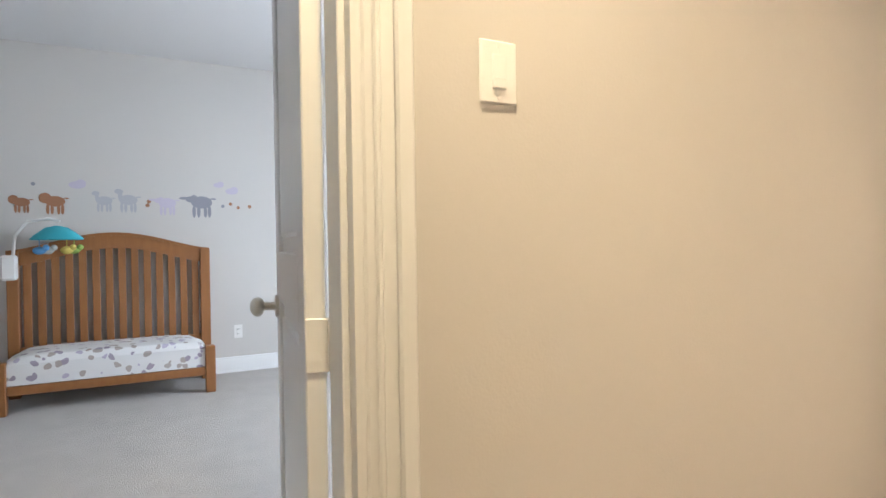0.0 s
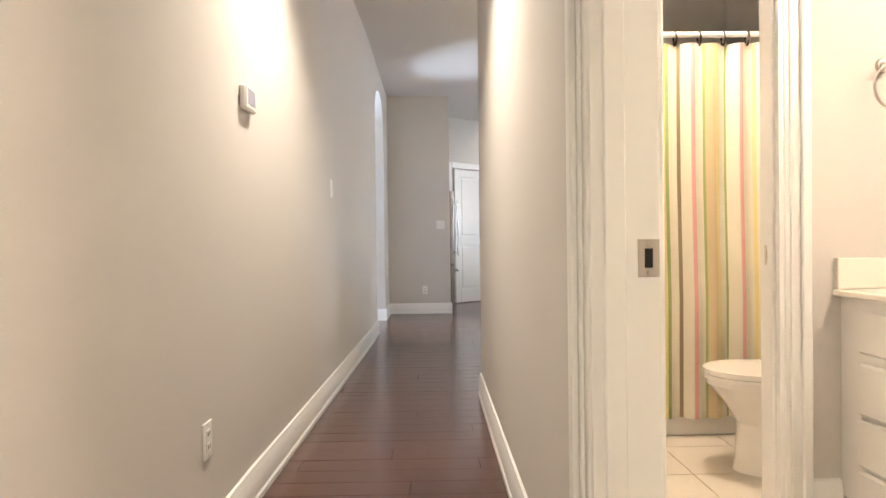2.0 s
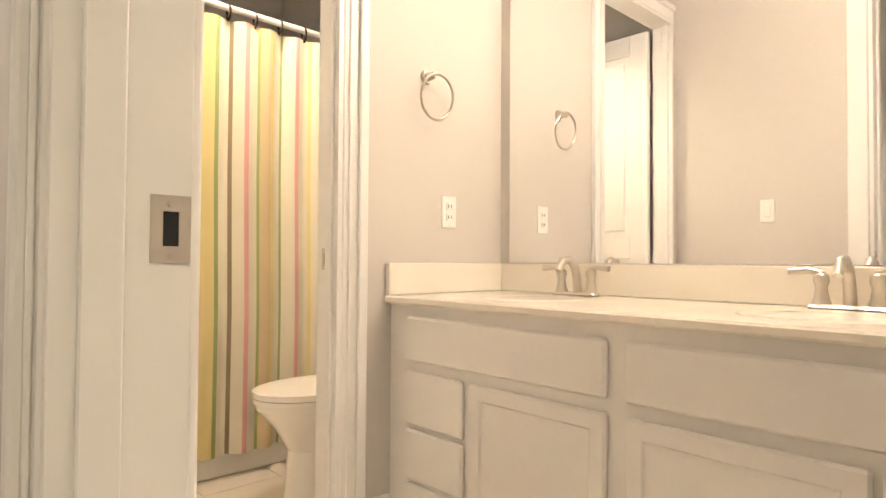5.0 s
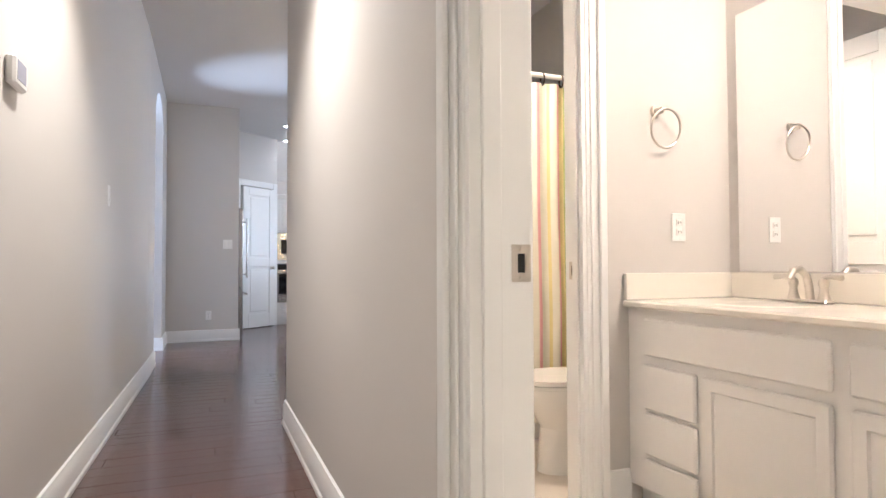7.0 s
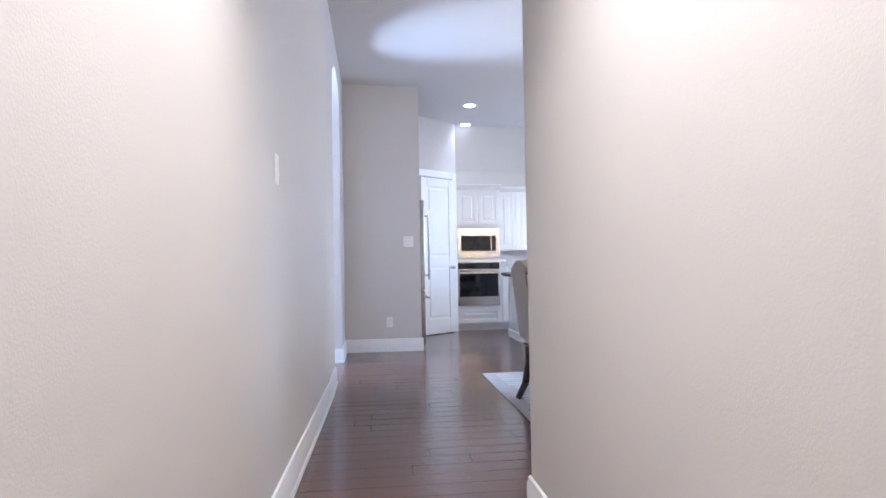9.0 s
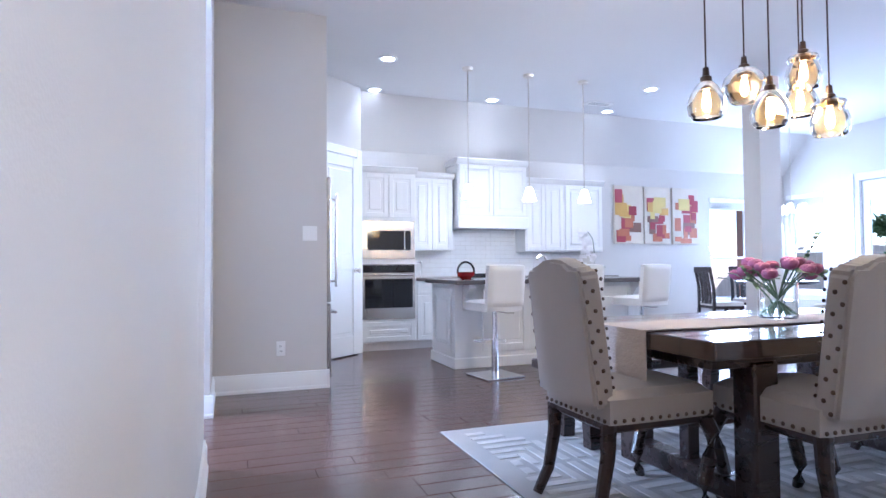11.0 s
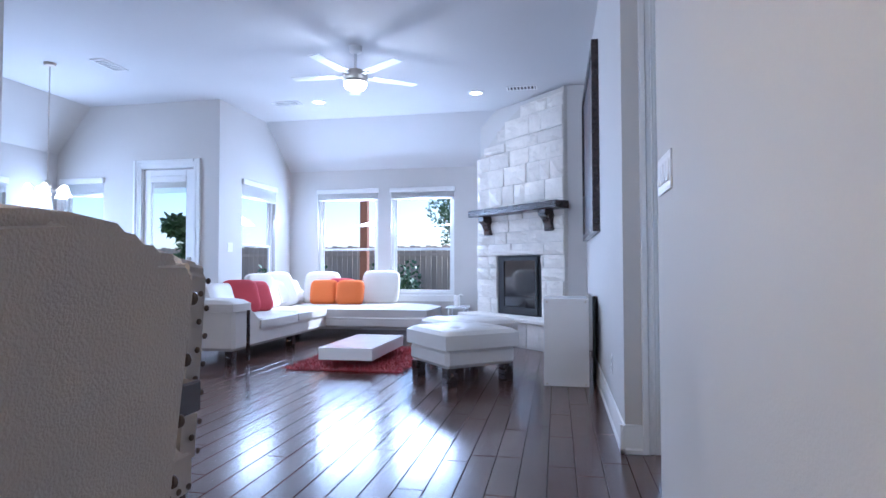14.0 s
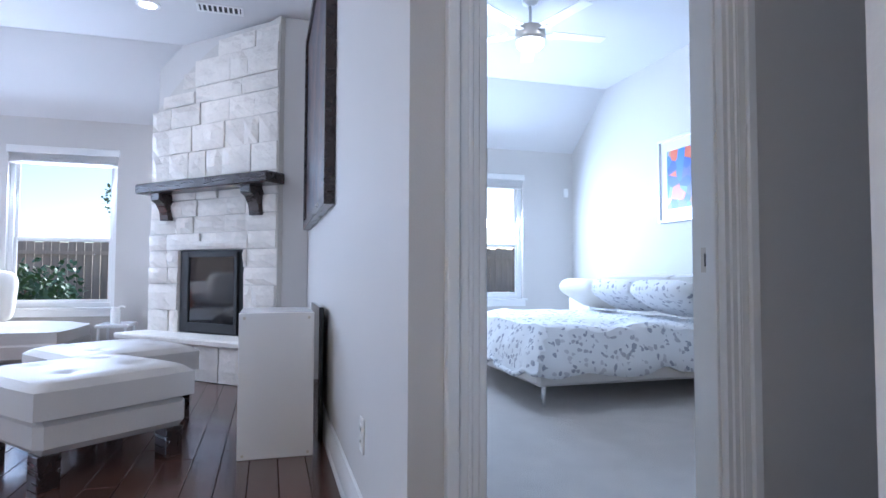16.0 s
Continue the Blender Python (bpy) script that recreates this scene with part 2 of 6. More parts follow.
CITY = spotted("blue_block_painting", (0.03, 0.08, 0.40), ((0.05, 0.16, 0.55), (0.60, 0.12, 0.05), (0.08, 0.10, 0.28), (0.50, 0.25, 0.08), (0.18, 0.30, 0.60)), 10, 0.15, 0.4, 0.0)
DARKART = spotted("dark_abstract_painting", (0.06, 0.045, 0.05), ((0.10, 0.05, 0.045), (0.05, 0.06, 0.09), (0.13, 0.08, 0.07), (0.035, 0.035, 0.05)), 7, 0.2, 0.35, 0.12)

# ---------------------------------------------------------------- mesh tools


def box(bm, x0, y0, z0, x1, y1, z1, bevel=0.0, m=None):
    mat = Matrix.Translation(((x0 + x1) / 2, (y0 + y1) / 2, (z0 + z1) / 2)) @ Matrix.Diagonal((abs(x1 - x0), abs(y1 - y0), abs(z1 - z0), 1))
    geo = bmesh.ops.create_cube(bm, size=1, matrix=mat)
    if bevel:
        edges = list({e for v in geo["verts"] for e in v.link_edges})
        out = bmesh.ops.bevel(bm, geom=edges, offset=bevel, segments=1, profile=0.5, affect="EDGES")
        verts = list({v for f in out["faces"] for v in f.verts})
    else:
        verts = geo["verts"]
    if m is not None:
        bmesh.ops.transform(bm, matrix=m, verts=verts)
    return bm


def cyl(bm, a, b, r1, r2=None, n=16):
    a, b = Vector(a), Vector(b)
    d = b - a
    m = Matrix.Translation((a + b) / 2) @ d.to_track_quat("Z", "Y").to_matrix().to_4x4()
    bmesh.ops.create_cone(bm, cap_ends=True, segments=n, radius1=r1, radius2=r1 if r2 is None else r2, depth=d.length, matrix=m)
    return bm


def ball(bm, c, r, scale=(1, 1, 1), n=12):
    bmesh.ops.create_uvsphere(bm, u_segments=n, v_segments=max(6, n // 2), radius=r, matrix=Matrix.Translation(c) @ Matrix.Diagonal((*scale, 1)))
    return bm


def lathe(bm, profile, c=(0, 0, 0), n=20):
    """Turns (radius, height) pairs about the upright through c."""
    rings = []
    for r, z in profile:
        rings.append([bm.verts.new((c[0] + max(r, 1e-4) * math.cos(6.28318 * i / n), c[1] + max(r, 1e-4) * math.sin(6.28318 * i / n), c[2] + z)) for i in range(n)])
    for a, b in zip(rings, rings[1:]):
        for i in range(n):
            bm.faces.new((a[i], a[(i + 1) % n], b[(i + 1) % n], b[i]))
    return bm


def tube(bm, points, r, n=8, ends=None):
    """A round bar through the points; ends: the radius at the last one."""
    pts = [Vector(p) for p in points]
    rings = []
    for i, p in enumerate(pts):
        d = (pts[min(i + 1, len(pts) - 1)] - pts[max(i - 1, 0)]).normalized()
        q = d.to_track_quat("Z", "Y").to_matrix()
        rr = r if ends is None else r + (ends - r) * i / (len(pts) - 1)
        rings.append([bm.verts.new(p + q @ Vector((rr * math.cos(6.28318 * k / n), rr * math.sin(6.28318 * k / n), 0))) for k in range(n)])
    for a, b in zip(rings, rings[1:]):
        for k in range(n):
            bm.faces.new((a[k], a[(k + 1) % n], b[(k + 1) % n], b[k]))
    bm.faces.new(rings[0][::-1])
    bm.faces.new(rings[-1])
    return bm


def prism(bm, outline, lo, hi, axis="y"):
    """An outline of pairs drawn through from lo to hi along an axis."""
    def at(u, v, w):
        return {"x": (w, u, v), "y": (u, w, v), "z": (u, v, w)}[axis]
    a = [bm.verts.new(at(u, v, lo)) for u, v in outline]
    b = [bm.verts.new(at(u, v, hi)) for u, v in outline]
    bm.faces.new(a)
    bm.faces.new(b[::-1])
    for i in range(len(a)):
        j = (i + 1) % len(a)
        bm.faces.new((a[j], a[i], b[i], b[j]))
    bmesh.ops.recalc_face_normals(bm, faces=bm.faces[:])
    return bm


def cushion(bm, w, d, h, m=None, puff=0.35, n=14):
    """A soft padded block, w by d by h, with its base at z 0."""
    geo = bmesh.ops.create_grid(bm, x_segments=n, y_segments=n, size=0.5)
    top = geo["verts"]
    ext = bmesh.ops.extrude_face_region(bm, geom=[f for v in top for f in v.link_faces][:0] or list({f for v in top for f in v.link_faces}))
    up = [v for v in ext["geom"] if isinstance(v, bmesh.types.BMVert)]
    for v in up:
        u, s = abs(v.co.x * 2), abs(v.co.y * 2)
        fall = ((1 - u**6) * (1 - s**6)) ** 0.5 if max(u, s) < 1 else 0
        v.co.z = h * ((1 - puff) + puff * fall)
    for v in top:
        u, s = abs(v.co.x * 2), abs(v.co.y * 2)
        v.co.z = 0
    for v in top + up:
        u, s = v.co.x * 2, v.co.y * 2
        k = 1 - 0.03 * (abs(u * s) ** 3)
        v.co.x, v.co.y = v.co.x * w * k, v.co.y * d * k
    if m is not None:
        bmesh.ops.transform(bm, matrix=m, verts=top + up)
    bmesh.ops.recalc_face_normals(bm, faces=bm.faces[:])
    return bm


def pillow(bm, w, h, t, m):
    """A plump cushion standing on its edge."""
    geo = bmesh.ops.create_uvsphere(bm, u_segments=24, v_segments=16, radius=1)
    for v in geo["verts"]:
        x, y, z = v.co
        def sq(a):
            return math.copysign(abs(a) ** 0.42, a)
        k = math.hypot(x, z) or 1
        edge = min(1, abs(y) * 1.0)
        v.co = Vector((sq(x) * w / 2, math.copysign(abs(y) ** 0.8, y) * t / 2, sq(z) * h / 2 + h / 2))
    bmesh.ops.transform(bm, matrix=m, verts=geo["verts"])
    return bm


def smooth(me, angle=29):
    me.shade_smooth()
    me.set_sharp_from_angle(angle=radians(angle))


def part(name, bm, material, parent=None, label="", soft=True):
    me = bpy.data.meshes.new(name)
    bm.to_mesh(me)
    bm.free()
    me.materials.append(material)
    if soft:
        smooth(me)
    ob = new(name, me)
    if parent is not None:
        ob.parent = parent
    if label:
        ob["label"] = label
    return ob


def thing(name, label, category, at=(0, 0, 0), turn=0.0, group="", kind=""):
    ob = new(name)
    ob.empty_display_size = 0.1
    ob.matrix_world = pose(*at, 0, 0, turn)
    return tagged(ob, label, category, group, kind)


def solid(name, bm, material, label, category="", kind="structure", group=""):
    return tagged(part(name, bm, material), label, category, group, kind)


def nb():
    return bmesh.new()


def raised_panel(bm, w, h, t=0.02, rail=0.055):
    """A cabinet door face in the xz plane, front towards -y, lower left at the origin: a frame with a raised field."""
    box(bm, 0, -t, 0, rail, 0, h, 0.002)
    box(bm, w - rail, -t, 0, w, 0, h, 0.002)
    box(bm, rail, -t, 0, w - rail, 0, rail, 0.002)
    box(bm, rail, -t, h - rail, w - rail, 0, h, 0.002)
    box(bm, rail, -t * 0.45, rail, w - rail, 0, h - rail)
    if w - 2 * rail > 0.08 and h - 2 * rail > 0.06:
        box(bm, rail + 0.03, -t * 0.95, rail + 0.03, w - rail - 0.03, -t * 0.4, h - rail - 0.03, 0.008)
    return bm

# ---------------------------------------------------------------- structure


def wall(name, axis, lo, hi, face, back, z0, z1, holes=(), label="greige painted wall", mat=None):
    """An upright wall along an axis from lo to hi, between face and back, with square openings (from, to, sill, head)."""
    bm = nb()

    def put(a, b, c, d):
        if b - a > 1e-4 and d - c > 1e-4:
            f0, f1 = min(face, back), max(face, back)
            if axis == "x":
                box(bm, a, f0, c, b, f1, d)
            else:
                box(bm, f0, a, c, f1, b, d)
    at = lo
    for a, b, c, d in sorted(holes):
        put(at, a, z0, z1)
        put(a, b, z0, c)
        put(a, b, d, z1)
        at = b
    put(at, hi, z0, z1)
    return solid(name, bm, mat or WALL, label)


H = 3.03
RX = 1.045
wall("wall_hall_left", "y", -2.12, 2.7, 0.04, -0.08, 0, H, [(-0.60, 0.228, 0, 2.32)])
solid("wall_hall_left_far", prism(nb(), [(-0.08, 2.7), (0.04, 2.7), (0.1195, 6.3), (-0.08, 6.3)], 0, H, "z"), WALL, "greige painted hallway wall")
wall("wall_hall_end", "x", -0.08, 1.165, -1.3, -1.42, 0, H)
wall("wall_hall_right", "y", -1.3, 4.20, RX, 1.165, 0, H, [(0.80, 1.561, 0, 2.32)])
bm = nb()
prism(bm, [(RX, 4.20), (1.165, 4.20), (1.60, 4.24), (1.60, 4.36), (1.12, 4.305), (1.055, 4.28), (RX, 4.24)], 0, H, "z")
solid("wall_hall_corner", bm, WALL, "greige painted wall corner")
wall("wall_great_south_near", "x", 1.60, 4.42, 4.36, 4.24, 0, H)
wall("wall_great_south_far", "x", 5.50, 10.92, 4.36, 4.24, 0, H)
wall("wall_vestibule_west", "y", 2.5, 4.24, 4.42, 4.30, 0, H)
wall("wall_vestibule_south", "x", 4.30, 5.62, 2.5, 2.38, 0, H)
wall("wall_bedroom_west", "y", 2.5, 4.24, 5.50, 5.62, 0, H, [(3.47, 4.19, 0, 2.34)])
wall("wall_bedroom_west_lower", "y", 0.83, 2.38, 5.50, 5.62, 0, H)
wall("wall_bedroom_south", "x", 5.50, 11.04, 0.95, 0.83, 0, H)
wall("wall_living_east", "y", 4.36, 8.78, 10.92, 11.04, 0, H, [(6.18, 7.15, 0.53, 2.12), (7.35, 8.32, 0.53, 2.12)])
wall("wall_bedroom_east", "y", 0.95, 4.36, 10.92, 11.04, 0, H, [(1.64, 2.50, 0.58, 2.10), (2.62, 3.45, 0.58, 2.10)])
wall("wall_patio_south", "x", 8.945, 11.04, 8.78, 8.90, 0, H, [(9.49, 10.43, 0.60, 2.10)])
wall("wall_patio_west", "y", 8.90, 11.24, 8.945, 9.065, 0, H, [(9.12, 9.88, 0, 2.21), (10.42, 11.05, 0.49, 2.08)])
wall("wall_kitchen_north", "x", 0.13, 8.945, 11.12, 11.24, 0, H, [(7.35, 8.22, 0.38, 2.0)])
wall("wall_kitchen_west", "y", 8.81, 11.12, 0.25, 0.13, 0, H)
wall("wall_arch_end", "x", -0.30, 0.98, 8.69, 8.81, 0, H)
wall("wall_entry_far", "y", 5.5, 10.0, -2.6, -2.72, 0, H)
wall("wall_entry_north", "x", -2.6, -0.30, 9.9, 10.0, 0, H)
wall("wall_entry_south", "x", -2.6, -0.10, 5.62, 5.5, 0, H)
wall("wall_bath_south", "x", 1.165, 2.84, 0.62, 0.50, 0, 2.66)
wall("wall_bath_east", "y", 0.62, 2.49, 2.72, 2.84, 0, 2.66)
wall("wall_bath_ring", "x", 1.165, 2.84, 2.49, 2.60, 0, 2.66, [(1.22, 1.961, 0, 2.32)])
wall("wall_toilet_east", "y", 2.60, 4.24, 2.65, 2.77, 0, 2.66)
wall("wall_nursery_far", "y", -2.0, 2.6, -4.5, -4.62, 0, 2.66)
# the window hole is out of view, added for the nursery daylight
wall("wall_nursery_north", "x", -4.5, -0.10, 2.6, 2.72, 0, 2.66, [(-3.0, -1.6, 0.7, 2.0)])
wall("wall_nursery_south", "x", -4.5, -0.10, -2.0, -2.12, 0, 2.66)

# the arched opening to the entry
bm = nb()
outline = [(6.3, 0), (6.95, 0), (6.95, 2.45)]
outline += [(7.475 - 0.525 * math.cos(math.pi * i / 18), 2.45 + 0.33 * math.sin(math.pi * i / 18)) for i in range(1, 18)]
outline += [(8.0, 2.45), (8.0, 0), (8.69, 0), (8.69, H), (6.3, H)]
prism(bm, outline, -0.18, 0.12, "x")
solid("wall_arch", bm, WALL, "greige wall with a tall arched opening")

# floors, ceilings
bm = nb()
box(bm, -0.08, -1.42, -0.20, 1.12, 4.30, -0.012)
box(bm, -2.72, 5.5, -0.20, 0.0, 10.0, -0.012)
box(bm, 0.0, 4.30, -0.20, 9.06, 11.24, -0.012)
box(bm, 9.06, 4.30, -0.20, 11.04, 8.90, -0.012)
box(bm, 4.30, 2.4, -0.20, 5.56, 4.30, -0.012)
floor_wood = solid("floor", bm, SUB, "dark espresso hardwood plank floor")
solid("floor_carpet_bedroom", box(nb(), 5.56, 0.83, -0.2, 11.04, 4.30, 0.012), CARPET, "beige cut pile bedroom carpet")
solid("floor_carpet_nursery", box(nb(), -4.62, -2.1, -0.2, -0.04, 2.7, 0.012), CARPET, "beige cut pile nursery carpet")
floor_bath = solid("floor_bath", box(nb(), 1.12, 0.5, -0.2, 2.84, 4.3, -0.008), MORTAR, "beige ceramic tile bathroom floor")
solid("ceiling_great", box(nb(), -2.75, 4.24, H, 11.2, 11.3, H + 0.12), CEIL, "flat white painted ceiling")
solid("ceiling_hall", box(nb(), -0.10, -1.42, 2.66, 2.88, 4.238, 2.76), CEIL, "low white hallway ceiling")
# unseen filler that keeps the sun out of the void over the hall ceiling
solid("wall_hall_sun_block", box(nb(), -0.08, 4.24, 2.66, 1.40, 4.30, H + 0.1), WALL, "unseen greige header, added to block sun above the hallway")
solid("ceiling_nursery", box(nb(), -4.65, -2.1, 2.66, -0.10, 2.75, 2.76), CEIL, "white nursery ceiling")
solid("ceiling_bedroom", box(nb(), 4.3, 0.8, H, 11.2, 4.24, H + 0.12), CEIL, "white bedroom ceiling")
bm = nb()
prism(bm, [(10.92, 2.43), (10.92, H - 0.003), (10.12, H - 0.003)], 4.36, 8.78, "y")
solid("ceiling_slope_living", bm, CEIL, "sloped white ceiling above the living room windows")
bm = nb()
prism(bm, [(11.12, 2.43), (11.12, H - 0.003), (10.62, H - 0.003)], 0.25, 8.945, "x")
solid("ceiling_slope_kitchen", bm, WALL, "sloped greige ceiling above the kitchen")
bm = nb()
prism(bm, [(10.92, 2.43), (10.92, H - 0.003), (10.12, H - 0.003)], 0.95, 4.24, "y")
solid("ceiling_slope_bedroom", bm, CEIL, "sloped white bedroom ceiling")

# pillar between dining and nook
solid("pillar", box(nb(), 5.60, 8.62, 0, 5.90, 8.84, H), WALL, "square greige painted pillar")


def baseboard(name, a, b, out):
    """A moulded skirting from a to b on the floor; out: the side it faces."""
    a, b, out = Vector((*a, 0)), Vector((*b, 0)), Vector((*out, 0))
    bm = nb()
    prof = [(0, 0.0), (0.022, 0.0), (0.022, 0.02), (0.016, 0.03), (0.016, 0.115), (0.011, 0.125), (0.009, 0.14), (0, 0.145)]
    ra = [bm.verts.new(a + out * d + Vector((0, 0, z))) for d, z in prof]
    rb = [bm.verts.new(b + out * d + Vector((0, 0, z))) for d, z in prof]
    for i in range(len(prof) - 1):
        bm.faces.new((ra[i], ra[i + 1], rb[i + 1], rb[i]))
    bm.faces.new(ra)
    bm.faces.new(rb[::-1])
    bmesh.ops.recalc_face_normals(bm, faces=bm.faces[:])
    return solid(name, bm, TRIM, "white moulded baseboard", "baseboard")


for a, b, o in (
    ((0.04, 0.306), (0.04, 2.7), (1, 0)), ((0.04, 2.7), (0.12, 6.3), (1, -0.02)), ((0.12, 6.3), (0.12, 6.95), (1, 0)), ((RX, 1.67), (RX, 4.26), (-1, 0)), ((1.60, 4.36), (4.442, 4.36), (0, 1)),
    ((5.478, 4.36), (9.2, 4.36), (0, 1)), ((5.50, 4.24), (5.50, 4.382), (-1, 0)), ((0.12, 8.0), (0.12, 8.69), (1, 0)), ((0.12, 8.69), (1.0, 8.69), (0, -1)),
    ((-0.18, 8.0), (0.142, 8.0), (0, -1)), ((0.98, 8.668), (0.98, 8.81), (1, 0)), ((5.2, 11.12), (8.945, 11.12), (0, -1)), ((8.945, 10.0), (8.945, 11.12), (-1, 0)),
    ((8.945, 8.758), (8.945, 9.03), (-1, 0)), ((8.92, 8.78), (10.92, 8.78), (0, -1)), ((10.92, 5.8), (10.92, 8.78), (-1, 0)),
    ((-4.5, -2.0), (-4.5, 2.6), (1, 0)), ((10.92, 0.95), (10.92, 4.24), (-1, 0)), ((5.62, 0.95), (10.92, 0.95), (0, 1)), ((4.42, 2.5), (4.42, 4.382), (1, 0)),
    ((2.05, 2.49), (2.16, 2.49), (0, -1)), ((-2.6, 5.62), (-2.6, 9.9), (1, 0)), ((5.50, 2.5), (5.50, 3.385), (-1, 0)),
):
    baseboard("baseboard", a, b, o)


def casing(name, axis, face, out, a, b, head, depth, w=0.09, legs=(True, True), label="white moulded door casing"):
    """Door casing round an opening a..b on a wall face, with the jamb lining through the wall."""
    bm = nb()
    t = 0.018

    def put(u0, u1, d0, d1, z0, z1, bev=0.004):
        f0, f1 = sorted((face + out * d0, face + out * d1))
        if axis == "y":
            box(bm, f0, u0, z0, f1, u1, z1, bev)
        else:
            box(bm, u0, f0, z0, u1, f1, z1, bev)
    for on, u, s in ((legs[0], a, -1), (legs[1], b, 1)):
        if on:
            put(min(u, u + s * w), max(u, u + s * w), 0, t * 0.7, 0, head + w)
            put(min(u + s * w * 0.62, u + s * w), max(u + s * w * 0.62, u + s * w), t * 0.7, t * 1.5, 0, head + w)
            put(min(u + s * w * 0.2, u + s * w * 0.36), max(u + s * w * 0.2, u + s * w * 0.36), t * 0.7, t * 1.05, 0, head + w * 0.6)
        put(min(u, u - s * 0.016), max(u, u - s * 0.016), -depth, t * 0.5, 0, head, 0.001)
        put(min(u - s * 0.016, u - s * 0.028), max(u - s * 0.016, u - s * 0.028), -depth * 0.44, -depth * 0.12, 0, head, 0.002)
    put(a, b, 0, t * 0.7, head, head + w)
    put(a, b, t * 0.7, t * 1.5, head + w * 0.62, head + w)
    put(a, b, -depth, t * 0.5, head - 0.016, head, 0.001)
    return solid(name, bm, TRIM, label, "trim")


casing("trim_nursery_door", "y", 0.04, 1, -0.60, 0.228, 2.32, 0.12, 0.078)
casing("trim_bath_door", "y", RX, -1, 0.80, 1.561, 2.32, 0.12, 0.105)
bm = nb()
for y0, y1, z0, z1 in ((0.72, 0.798, 0, 2.40), (1.563, 1.645, 0, 2.40), (0.798, 1.563, 2.322, 2.40)):
    box(bm, 1.165, y0, z0, 1.182, y1, z1, 0.004)
solid("trim_bath_door_inner", bm, TRIM, "white moulded door casing inside the bathroom", "trim")
casing("trim_toilet_door", "x", 2.49, -1, 1.22, 1.961, 2.32, 0.11, legs=(False, True))
casing("trim_bedroom_door", "y", 5.50, -1, 3.47, 4.19, 2.34, 0.12, 0.085)
casing("trim_patio_door", "y", 8.945, -1, 9.12, 9.88, 2.21, 0.12)


def panel_door(name, w, h, label, knob_x, mat=TRIM, t=0.036):
    """A two-panel door leaf from its hinge edge at the origin along +x, centred on y 0."""
    d = thing(name, label, "door", kind="structure")
    bm = nb()
    st = 0.11
    for a, b, c, e in ((0, 0.012, st, h), (w - st, 0.012, w, h), (st, 0.012, w - st, 0.22), (st, 0.95, w - st, 1.08), (st, h - 0.12, w - st, h)):
        box(bm, a, -t / 2, b, c, t / 2, e, 0.003)
    part("frame", bm, mat, d)
    for z0, z1 in ((0.22, 0.95), (1.08, h - 0.12)):
        bm = nb()
        box(bm, st, -0.006, z0, w - st, 0.006, z1)
        box(bm, st + 0.035, -0.014, z0 + 0.035, w - st - 0.035, 0.014, z1 - 0.035, 0.008)
        part("panel", bm, mat, d)
    for s in (-1, 1):
        bm = nb()
        cyl(bm, (knob_x, s * t / 2, 0.93), (knob_x, s * (t / 2 + 0.008), 0.93), 0.03)
        cyl(bm, (knob_x, s * t / 2, 0.93), (knob_x, s * (t / 2 + 0.045), 0.93), 0.011)
        ball(bm, (knob_x, s * (t / 2 + 0.055), 0.93), 0.027, (1, 0.75, 1), 16)
        part("knob", bm, NICKEL, d)
    for z in (0.25, 0.93, 1.95):
        part("hinge", box(box(nb(), -0.004, -t / 2 - 0.002, z - 0.045, 0.002, t / 2, z + 0.045, 0.002), -0.006, -t / 2 - 0.012, z - 0.045, 0.006, -t / 2, z + 0.045, 0.004), PLASTIC, d)
    return d


d = panel_door("door_nursery", 0.76, 2.29, "white two-panel nursery door standing open", 0.70)
d.matrix_world = pose(-0.088, 0.192, 0.0, 0, 0, 171.5)
d = panel_door("door_bath", 0.71, 2.29, "white two-panel bathroom door standing open", 0.64)
d.matrix_world = pose(1.172, 0.838, 0.0, 0, 0, 1)
d = panel_door("door_toilet", 0.70, 2.29, "white two-panel toilet room door standing open", 0.63)
d.matrix_world = pose(1.262, 2.612, 0.0, 0, 0, 88)
d = panel_door("door_pantry", 0.64, 2.18, "white two-panel pantry door, closed", 0.07)
d.matrix_world = pose(1.60, 10.385, 0.0, 0, 0, 180 + 38)
bm = nb()
for m in (pose(0.99, 9.955, 0, 0, 0, 38),):
    box(bm, 0.06, 0.0, 0, 0.10, 0.1, 2.2, 0, m)
    box(bm, -0.03, -0.025, 0, 0.08, 0.0, 2.29, 0.004, m)
    box(bm, 0.74, -0.025, 0, 0.83, 0.0, 2.29, 0.004, m)
    box(bm, 0.08, -0.025, 2.2, 0.74, 0.0, 2.29, 0.004, m)
solid("trim_pantry_door", bm, TRIM, "white moulded pantry door casing", "trim")
bm = nb()
m = pose(0.99, 9.955, 0, 0, 0, 38)
box(bm, -0.75, 0.02, 0, 0.06, 0.12, H, 0, m)
box(bm, 0.76, 0.02, 0, 0.86, 0.12, H, 0, m)
box(bm, 0.06, 0.02, 2.2, 0.76, 0.12, H, 0, m)
solid("wall_pantry", bm, WALL, "angled greige pantry wall")


